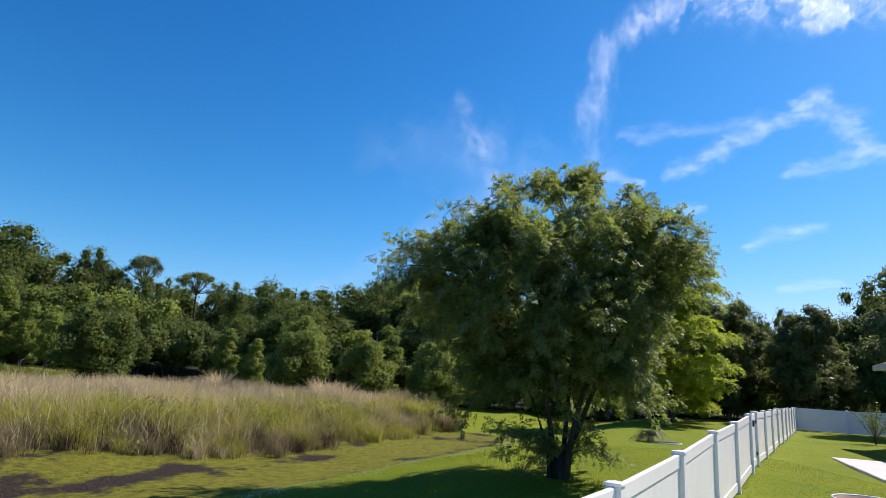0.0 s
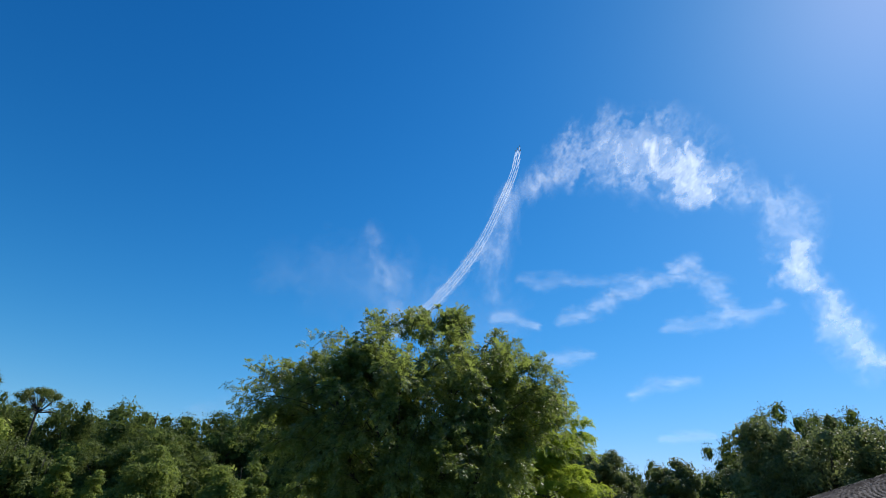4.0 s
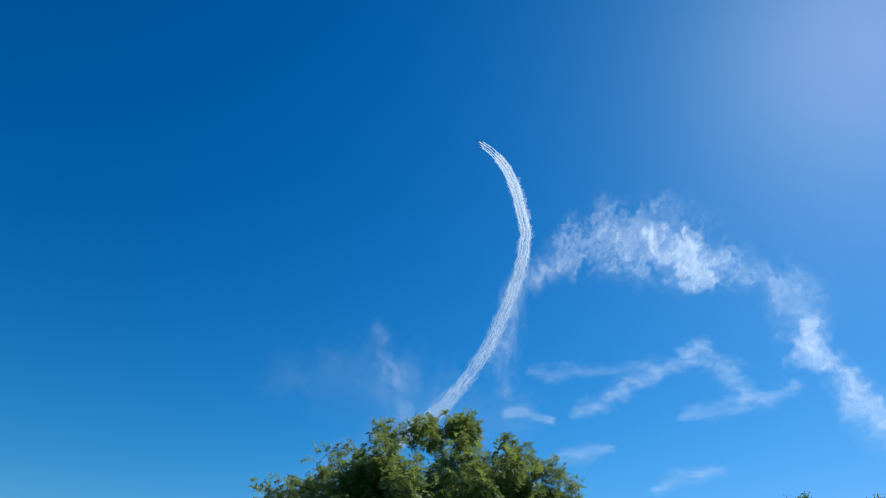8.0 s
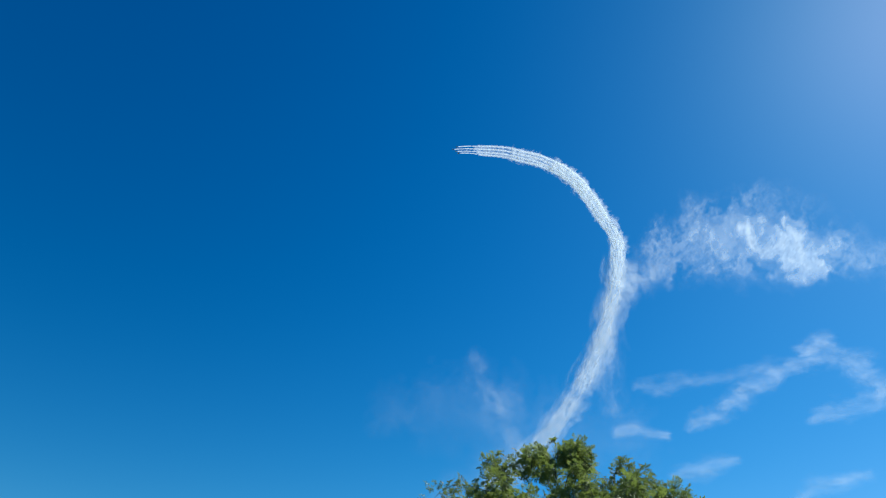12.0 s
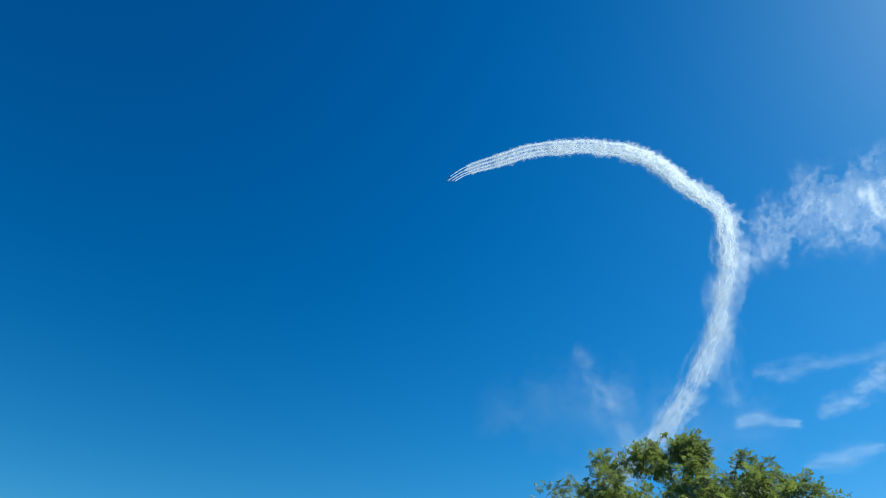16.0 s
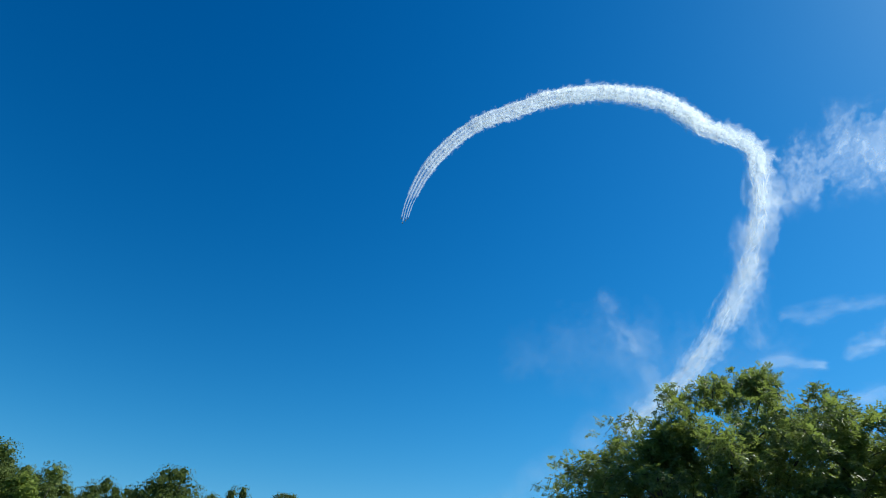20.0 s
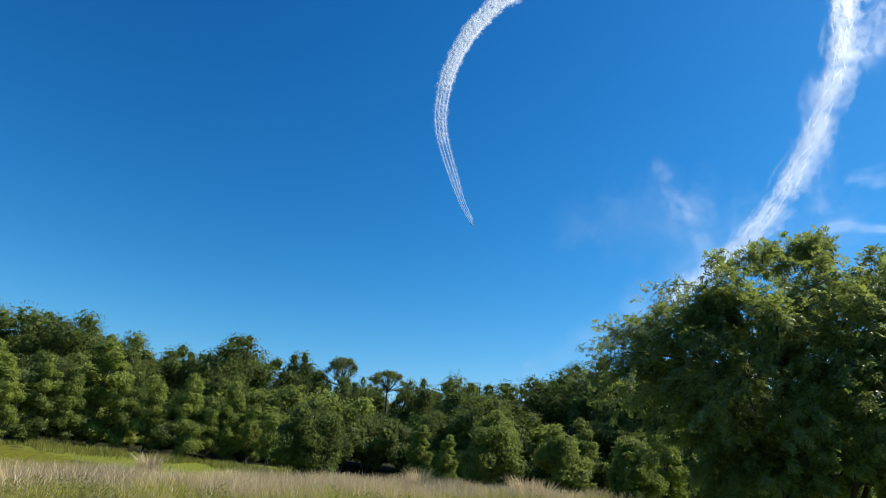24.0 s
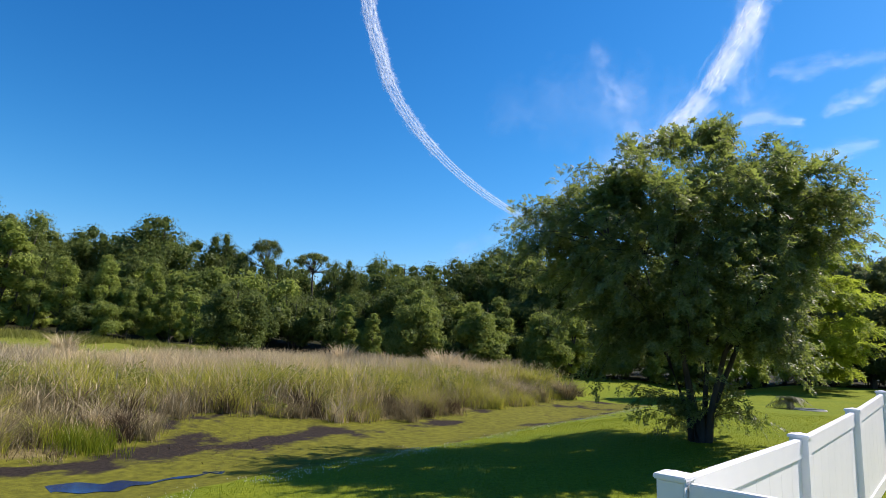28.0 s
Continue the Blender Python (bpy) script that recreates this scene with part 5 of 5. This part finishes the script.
def stroke_density(az, el, rows):
    """Density round a line through azimuth, elevation, half-width in degrees and, if given, thickness."""
    best = np.zeros_like(az)
    flat = math.cos(radians(rows[0][1]))
    rows = [(*r, 1.0)[:4] for r in rows]
    for p, q in zip(rows, rows[1:]):
        dx, dy = (q[0] - p[0]) * flat, q[1] - p[1]
        f = np.clip((((az - p[0]) * flat) * dx + (el - p[1]) * dy) / (dx * dx + dy * dy), 0, 1)
        w = p[2] + (q[2] - p[2]) * f
        far = np.hypot((az - p[0]) * flat - dx * f, el - p[1] - dy * f) / w
        best = np.maximum(best, (p[3] + (q[3] - p[3]) * f) * np.exp(-far ** 2 * 0.85))
    return best


def make_cloud(strokes, strength, label, seed, torn=1.0, swirl=1.0, grain=0.9, cell=0.15, far=4000, tear=(1.0, 1.0)):
    """Old smoke hanging in the air, torn by the wind: strokes are lines of azimuth, elevation and half-width.
    Its billows are patches of one thin, uneven sheet."""
    rows = [r for st in strokes for r in st]
    pad = 2.2 * max(r[2] for r in rows) + 0.8
    azs = np.arange(min(r[0] for r in rows) - pad, max(r[0] for r in rows) + pad, cell / math.cos(radians(rows[0][1])))
    els = np.arange(min(r[1] for r in rows) - pad, max(r[1] for r in rows) + pad, cell)
    az, el = np.meshgrid(azs, els)
    px, py = az * grain * tear[0], el * grain * tear[1]
    wx = (fractal(px, py, seed) - 0.5) * 2.6 * swirl + (fractal(px * 3, py * 3, seed + 9) - 0.5) * 1.0 * swirl
    wy = (fractal(px, py, seed + 20) - 0.5) * 2.6 * swirl + (fractal(px * 3, py * 3, seed + 29) - 0.5) * 1.0 * swirl
    g = np.zeros_like(az)
    for st in strokes:
        g = np.maximum(g, stroke_density(az + wx, el + wy, st))
    lumps_in = fractal(px * 1.1 + wx, py * 1.1 + wy, seed + 40, 5, 0.6)
    v = g + torn * 1.7 * (lumps_in - 0.54) * smooth01(g, 0.0, 0.45)
    alpha = strength * np.clip(v, 0, 1.3) ** 1.6 * smooth01(g, 0.02, 0.22)
    depth = far * (1 + 0.012 * (fractal(px, py, seed + 60) - 0.5))
    d = np.stack([np.sin(np.radians(az)) * np.cos(np.radians(el)), np.cos(np.radians(az)) * np.cos(np.radians(el)), np.sin(np.radians(el))], -1) * depth[..., None]
    h, w = az.shape
    seen = alpha > 0.004
    cells = seen[:-1, :-1] | seen[1:, :-1] | seen[:-1, 1:] | seen[1:, 1:]
    ci, cj = np.nonzero(cells)
    hubs = np.array([r[:2] for r in rows[::2]])
    hub = np.argmin((az[ci, cj][:, None] - hubs[:, 0]) ** 2 + (el[ci, cj][:, None] - hubs[:, 1]) ** 2, 1)
    C = tagged(new("smoke_cloud"), label, "cloud", "old smoke drifting across the sky")
    for k in range(len(hubs)):
        i, j = ci[hub == k], cj[hub == k]
        if not len(i):
            continue
        corner = np.stack([i * w + j, i * w + j + 1, (i + 1) * w + j + 1, (i + 1) * w + j], 1)
        used, index = np.unique(corner, return_inverse=True)
        ob = shape("billow", d.reshape(-1, 3)[used], [tuple(int(n) for n in f) for f in index.reshape(-1, 4)], OLD_SMOKE, C, smooth=True)
        ob.data.attributes.new("thick", "FLOAT", "POINT").data.foreach_set("value", alpha.ravel()[used].astype(np.float32))
    CLOUDS.append((C, WIND * far))
    return C


ARCH = [(17.2, 32.3, 1.0, 0.4), (21.3, 34.7, 2.0, 0.5), (24.2, 35.2, 2.6, 0.65), (27.6, 35.2, 3.0, 0.95), (31.1, 34.6, 3.0, 1.0), (34.1, 33.2, 2.7, 0.9), (36.4, 31.8, 2.1, 0.9), (38.2, 31.0, 1.6, 0.75), (39.7, 29.4, 1.2, 0.4)]
ARM = [(39.4, 29.6, 0.9, 0.4), (41.7, 29.4, 1.4, 0.75), (42.9, 27.3, 1.8, 0.75), (42.9, 25.1, 1.6, 0.9), (42.1, 23.4, 1.3, 1.0), (43.4, 21.8, 1.2, 0.9), (44.6, 19.2, 1.1, 0.75), (45.3, 16.7, 1.3, 0.95), (46.4, 15.3, 1.4, 0.95), (48.2, 14.5, 1.5, 0.8)]
LEG = [(20.2, 33.6, 1.2), (17.2, 32.5, 1.1), (15.4, 31.1, 1.0), (14.6, 28.7, 1.1), (14.0, 26.0, 1.25), (13.6, 23.8, 1.2), (14.4, 21.6, 0.8)]
make_cloud([ARCH], 0.42, "broad torn white smoke cloud high over the garden", 3, 1.0, 1.1, 0.5)
make_cloud([ARM], 0.36, "ragged white smoke band curling down", 5, 0.9, 0.9, 0.55)
make_cloud([LEG], 0.17, "faint leg of the old smoke arch", 7, 0.9, 0.6, 0.5, tear=(1.5, 0.7))
make_cloud([[(21.0, 19.9, 0.6), (23.7, 20.4, 0.8), (26.1, 21.8, 0.9), (29.0, 22.9, 0.85), (32.1, 23.0, 0.75), (34.2, 23.2, 0.8), (35.9, 21.7, 1.15), (36.5, 20.4, 0.9), (37.8, 19.5, 0.6)],
            [(31.9, 24.3, 0.6), (33.5, 24.3, 0.9), (34.7, 23.2, 0.6)]], 0.165, "thin hooked streak of old smoke", 11, 1.0, 0.45, 0.8, 0.12, tear=(0.7, 1.3))
make_cloud([[(30.8, 18.7, 0.5), (33.0, 19.1, 0.8), (35.5, 19.4, 0.8), (37.8, 19.4, 0.6), (40.5, 20.2, 0.5)]], 0.14, "thin lower streak of old smoke", 13, 0.9, 0.4, 0.8, 0.12, tear=(0.6, 1.4))
make_cloud([[(16.6, 23.3, 0.5), (18.6, 23.1, 0.8), (21.4, 23.3, 0.65), (24.7, 23.2, 0.5), (28.0, 23.4, 0.4)]], 0.09, "faint upper streak of old smoke", 17, 0.9, 0.4, 0.8, 0.12, tear=(0.6, 1.4))
make_cloud([[(14.1, 19.5, 0.4), (15.7, 19.6, 0.65), (18.4, 18.9, 0.4)]], 0.17, "small flat wisp of smoke", 19, 0.7, 0.3, 0.8, 0.1, tear=(0.5, 1.5))
make_cloud([[(18.2, 15.7, 0.4), (21.2, 15.9, 0.75), (23.8, 16.4, 0.4)]], 0.17, "small flat wisp of smoke", 23, 0.7, 0.3, 0.8, 0.1, tear=(0.5, 1.5))
make_cloud([[(27.3, 12.7, 0.45), (29.1, 13.8, 0.65), (33.2, 14.0, 0.35)]], 0.17, "small rising wisp of smoke", 29, 0.7, 0.3, 0.8, 0.1, tear=(0.5, 1.5))
make_cloud([[(29.4, 9.1, 0.3), (31.2, 9.3, 0.45), (34.0, 9.4, 0.25)]], 0.14, "small flat wisp low over the trees", 31, 0.6, 0.25, 0.8, 0.1, tear=(0.5, 1.5))
make_cloud([[(0.5, 26.8, 0.8, 0.7), (0.7, 24.9, 1.0, 0.7), (2.0, 23.4, 1.2, 0.7), (3.1, 22.8, 1.5, 1.0), (3.2, 21.2, 1.6, 0.8), (4.2, 18.7, 1.4, 0.5)]], 0.2, "faint hanging wisp of old smoke", 37, 0.6, 0.35, 0.7)
make_cloud([[(-8, 21.5, 2.2), (-2, 22, 3.4), (4, 20.5, 3.8), (9, 19.0, 3.6), (14, 19.5, 2.8)]], 0.05, "faint veil of old smoke above the tree", 41, 0.8, 1.0, 0.4, 0.3)
make_cloud([[(-13, 7.4, 0.9), (-8, 10, 1.3), (-3.5, 12.8, 1.5), (1, 16.2, 1.5), (4, 18.4, 1.2)]], 0.09, "faint slanting trail of old smoke", 43, 0.6, 0.6, 0.4, 0.25)

# ---- jets and their smoke ----
FLIGHT = [(-6, -20, 2.5), (-4, -13, 5.6), (-3, -9.3, 8.2), (-2, -5.3, 11.2), (-1, -1.0, 14.4), (0, 4.8, 18.0), (1, 9.5, 23.0), (1.5, 11.6, 25.7), (2, 13.1, 27.9), (2.5, 14.10, 30.14),
          (3, 15.34, 32.39), (3.5, 16.22, 34.55), (4.5, 17.0, 37.9), (5.5, 16.93, 40.76), (6, 16.47, 42.09), (6.5, 15.67, 43.33), (7, 14.61, 44.26), (7.5, 13.41, 45.06), (8, 11.96, 45.68), (8.5, 10.72, 46.15),
          (9, 9.13, 46.44), (9.5, 7.64, 46.81), (10, 6.09, 47.10), (10.5, 4.28, 47.16), (11, 2.71, 47.23), (11.5, 1.19, 47.26), (12, -0.61, 47.19), (12.5, -2.23, 46.99), (14.5, -8.15, 45.69),
          (15, -9.64, 45.28), (15.5, -10.83, 44.79), (16, -12.12, 44.11), (16.5, -13.64, 43.17), (17, -14.91, 42.1), (17.5, -16.00, 41.08), (18, -16.94, 40.0), (18.5, -17.65, 38.81), (19, -18.29, 37.49),
          (19.5, -18.85, 36.2), (20.5, -19.23, 33.40), (21, -19.16, 32.03), (21.5, -18.73, 30.54), (23.5, -16.14, 24.31), (24, -14.97, 22.69), (24.5, -13.60, 21.05), (25, -11.90, 19.32), (25.5, -9.97, 17.58),
          (26, -7.88, 15.95), (26.5, -5.56, 14.39), (27, -3.1, 13.0), (27.5, -0.5, 11.7), (28, 2.2, 10.4), (28.5, 5, 9.2)]
RANGE = 3000.0


def flight_raw(t):
    ts = [f[0] for f in FLIGHT]
    az, el = (float(np.interp(t, ts, [f[k] for f in FLIGHT])) for k in (1, 2))
    return dir_of(az, el) * RANGE


@functools.lru_cache(None)
def flight(t):
    """The leader's place, evened over a second."""
    w = [(-0.5, 1), (-0.25, 2), (0, 3), (0.25, 2), (0.5, 1)]
    return sum((flight_raw(t + d) * k for d, k in w), Vector()) / 9


def heading(t):
    return (flight(t + 0.15) - flight(t - 0.15)).normalized()


@functools.lru_cache(None)
def flight_frame(t):
    """Axes of flight: ahead, across the line of sight, away from the camera."""
    f = heading(t)
    away = flight(t).normalized()
    across = f.cross(away).normalized()
    return f, across, across.cross(f).normalized()


# formation slots: metres behind, across, away
SLOTS = [(0, -5.5, 0), (14, 6.0, 4), (20, -16, -4), (26, 16, 2)]


def slot_at(k, t):
    f, c, d = flight_frame(t)
    b, a, w = SLOTS[k]
    a *= float(np.interp(t, (0, 5, 9, 12, 21, 24, 28), (0.55, 0.6, 0.9, 1.0, 1.0, 0.6, 0.4)))      # the formation turns its side to the eye
    return flight(t) - f * b + c * a + d * w


def jet_pose(k, t):
    f, c, d = flight_frame(t)
    m = Matrix((f, c, d)).transposed().to_4x4()
    m.translation = slot_at(k, t)
    return m


def make_jet():
    J = tagged(new("jet_aircraft"), "small white and dark display jet trailing smoke", "aircraft", "jets in formation")
    prof = [(7.2, 0.03), (6.0, 0.35), (4.0, 0.6), (1.0, 0.8), (-3.0, 0.75), (-6.0, 0.5), (-6.8, 0.4)]
    part("fuselage", tube(bmesh.new(), [(x, 0, 0) for x, r in prof], [r for x, r in prof], 12), JETPAINT, J, smooth=True)
    for s in (-1, 1):
        bm = bmesh.new()
        for z in (0.07, -0.07):
            bm.faces.new([bm.verts.new(c) for c in ((1.8, s * 0.6, z), (-1.2, s * 5.0, z * 0.5), (-2.4, s * 5.0, z * 0.5), (-2.6, s * 0.6, z))])
        bmesh.ops.bridge_loops(bm, edges=list(bm.edges))
        part("wing", bm, JETPAINT, J)
        bm = bmesh.new()
        for z in (0.05, -0.05):
            bm.faces.new([bm.verts.new(c) for c in ((-4.4, s * 0.4, z), (-6.0, s * 2.3, z * 0.5), (-6.8, s * 2.3, z * 0.5), (-6.6, s * 0.4, z))])
        bmesh.ops.bridge_loops(bm, edges=list(bm.edges))
        part("tailplane", bm, JETDARK, J)
    bm = bmesh.new()
    for y in (0.06, -0.06):
        bm.faces.new([bm.verts.new(c) for c in ((-3.6, y, 0.6), (-5.8, y * 0.5, 2.9), (-6.9, y * 0.5, 2.9), (-6.4, y, 0.5))])
    bmesh.ops.bridge_loops(bm, edges=list(bm.edges))
    part("tail_fin", bm, JETDARK, J)
    can = bmesh.new()
    bmesh.ops.create_icosphere(can, subdivisions=2, radius=0.5, matrix=pose(3.2, 0, 0.5) @ Matrix.Diagonal((2.6, 0.8, 0.8, 1)))
    part("canopy", can, JETDARK, J, smooth=True)
    return J


# how far the smoke laid at a moment has drifted after 0, 6, 12, 18 and 26 s, in thousandths of its distance: to the right, then upwards
AGES = (0, 6, 12, 18, 26)
LAID = (0, 1, 2, 3, 4.3, 5, 6, 7, 8, 12, 16, 19, 24)
SIDEWAYS = ((0, 18, 32, 42, 52), (0, 22, 35, 47, 68), (0, 24, 46, 66, 78), (0, 27, 52, 72, 92), (0, 28, 50, 68, 98), (0, 15, 26, 40, 55), (0, 2, 0, 0, 0),
            (0, 0, 0, 0, 0), (0, 0, 0, 0, 0), (0, 0, 0, 0, 0), (0, -2, -4, -5, -6), (0, -3, -6, -8, -9), (0, -4, -8, -9, -9))
UPWARDS = ((0, -4, -5, -5, -8), (0, -7, -9, -10, -14), (0, 0, 0, 0, 0), (0, 3, 8, 12, 20), (0, 5, 16, 24, 42), (0, 2, 8, 10, 16), (0, -1, -10, -14, -18),
           (0, -4, -18, -21, -24), (0, -8, -17, -18, -20), (0, -9, -12, -13, -14), (0, -8, -11, -12, -12), (0, -2, -3, -4, -4), (0, 0, 0, 0, 0))


def drift(t, age):
    """Where the wind has carried the smoke laid at t, in metres from where it was let go."""
    away = flight(t).normalized()
    right = away.cross(Vector((0, 0, 1))).normalized()
    side, up = (np.interp(t, LAID, [np.interp(age, AGES, row) for row in table]) for table in (SIDEWAYS, UPWARDS))
    return (right * float(side) + right.cross(away) * float(up)) * (RANGE * 0.00095)


def smoke_length(t0, t1, k, radius, dense, cell, lump, seed):
    """One length of smoke laid between two moments: a bowed, lumpy sheet with frayed edges that meets its neighbours. k: its jet, or None for the whole formation's."""
    mid = (t0 + t1) / 2
    f, c, d = flight_frame(mid)
    back = Matrix((f, c, d)).transposed().to_4x4()

    def home(t):
        return (flight(t) if k is None else slot_at(k, t)) - heading(t) * 7
    back.translation = home(mid)
    back = back.inverted()
    rows = max(4, round((home(t1) - home(t0)).length / cell)) + 1
    cols = max(4, round(2.5 * radius / cell)) + 1
    over = 0.2 * (t1 - t0)
    ts = np.linspace(t0 - over, t1 + over, rows)
    ends = np.minimum(smooth01(ts, t0 - over, t0 + over), smooth01(ts, t1 + over, t1 - over))
    v = np.linspace(-1.25, 1.25, cols)
    s, a = np.meshgrid(ts * 125.0, v * radius, indexing="ij")
    rough = fractal(s / lump, a / lump + 40, seed, 4, 0.6)
    big = fractal(s / (lump * 3.2), a / (lump * 3.2) + 90, seed + 5, 3)
    edge = np.abs(a) / radius + 0.75 * (rough - 0.5) + 0.7 * (big - 0.5)
    alpha = dense * smooth01(edge, 0.86, 0.52) * np.clip(0.3 + 0.9 * rough + 0.5 * (big - 0.3), 0, 1.2) * smooth01(np.abs(a) / radius, 1.25, 0.95) * ends[:, None]
    bow = radius * (0.25 * (1 - (a / radius) ** 2) + 0.6 * (rough - 0.5))
    verts = []
    for i, t in enumerate(ts):
        fi, c, d = flight_frame(t)
        h = home(t)
        verts += [back @ (h + c * float(a[i, j]) - d * float(bow[i, j])) for j in range(cols)]
    faces = [(i * cols + j, i * cols + j + 1, (i + 1) * cols + j + 1, (i + 1) * cols + j) for i in range(rows - 1) for j in range(cols - 1)]
    me = bpy.data.meshes.new("puff")
    me.from_pydata(verts, [], faces)
    me.materials.append(TRAIL_SMOKE)
    me.shade_smooth()
    me.attributes.new("thick", "FLOAT", "POINT").data.foreach_set("value", np.clip(alpha, 0, 1).astype(np.float32).ravel())
    return me


def lay_puff(trail, k, t, step, delay, mesh, fan, back_off, store, stray=(0, 0)):
    """One rigid length: waits unseen, is let go behind its jet, then drifts and spreads outwards with the rest."""
    mid = t + step / 2
    seen = round((mid + 0.06 + delay) * FPS) / FPS
    f, c, d = flight_frame(mid)
    p = new("puff", mesh)
    p.parent = trail
    base = Matrix((f, c, d)).transposed().to_4x4()
    home = (flight(mid) if k is None else slot_at(k, mid)) - f * 7
    run = flight(t + step) - flight(t)
    lay = 0 if k is None else SLOTS[k][1]

    def at(time):
        age = max(0.0, time - mid)
        ahead = run + drift(t + step, age) - drift(t, age)
        torn = 1 - math.exp(-max(0.0, age - 2.5) / 5)
        out = run.rotation_difference(ahead).to_matrix().to_4x4() @ base @ pose(0, 0, 0, 0, 0, stray[1] * torn)
        out.translation = home + drift(mid, age) + c * (lay * fan * (1 - math.exp(-age / 1.6)) + stray[0] * torn) + d * back_off
        return out
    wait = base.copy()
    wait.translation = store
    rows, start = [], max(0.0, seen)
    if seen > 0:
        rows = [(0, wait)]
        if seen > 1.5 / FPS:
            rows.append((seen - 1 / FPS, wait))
    rows += [(q, at(q)) for q in (start, start + 1, start + 2.5, start + 5, start + 9, start + 13, start + 18, start + 23) if q < 27.9]
    rows.append((28, at(28)))
    walk(p, rows)


# each growth of the smoke: seconds to a piece, delay, half-width, density, cell, size of its lumps, metres farther off, laid until
GROWTHS = [(0.6, 2.2, 44.0, 0.4, 2.6, 8.0, 12, 28), (0.6, 4.4, 52.0, 0.45, 2.8, 11.0, 24, 28), (0.6, 7.5, 60.0, 0.42, 3.6, 17.0, -75, 28), (0.6, 8.5, 92.0, 0.5, 4.5, 24.0, -120, 4.2)]


def thinned(t):
    """How densely the jets smoke at t: thinly at first, and again as they climb away."""
    return float(np.interp(t, (0.5, 2.5, 4, 6, 17, 21), (0.3, 0.4, 0.75, 1.0, 1.0, 0.5)))


def motions():
    for ob, drifted in CLOUDS:
        walk(ob, [(t, Matrix.Translation(drifted * t)) for t in (0, 4, 8, 12, 16, 20, 24, 28)])
    first = make_jet()
    jets = [first] + [copy_thing(first, Matrix()) for k in range(3)]
    for k, j in enumerate(jets):
        walk(j, [(t * 0.5, jet_pose(k, t * 0.5)) for t in range(57)])
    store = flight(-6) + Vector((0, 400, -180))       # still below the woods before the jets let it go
    rng = random.Random(77)
    for k in range(4):
        trail = tagged(new("smoke_trail"), "thin white smoke trail fraying behind a jet", "smoke trail", "smoke trails of the formation")
        for step, delay, radius, dense, cell, lump in ((0.2, 0.0, 3.2, 0.8, 2.2, 7.0), (0.2, 0.7, 10.0, 0.5, 2.2, 6.0)):
            for n in range(-3, round(27.8 / step)):
                t = n * step
                if t + step / 2 + delay < 27.7:
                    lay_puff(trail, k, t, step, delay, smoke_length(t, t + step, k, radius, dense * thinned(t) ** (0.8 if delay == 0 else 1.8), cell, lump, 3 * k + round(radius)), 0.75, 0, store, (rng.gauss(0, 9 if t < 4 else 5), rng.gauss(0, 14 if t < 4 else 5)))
    merged = tagged(new("smoke_trail"), "broad billowing white smoke where the jets' trails have merged", "smoke trail", "smoke trails of the formation")
    for step, delay, radius, dense, cell, lump, back_off, until in GROWTHS:
        for n in range(-1, round(until / step)):
            t = n * step
            if t + step / 2 + delay < 27.7:
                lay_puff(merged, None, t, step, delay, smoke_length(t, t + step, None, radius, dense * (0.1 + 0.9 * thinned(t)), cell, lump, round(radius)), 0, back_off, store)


motions()
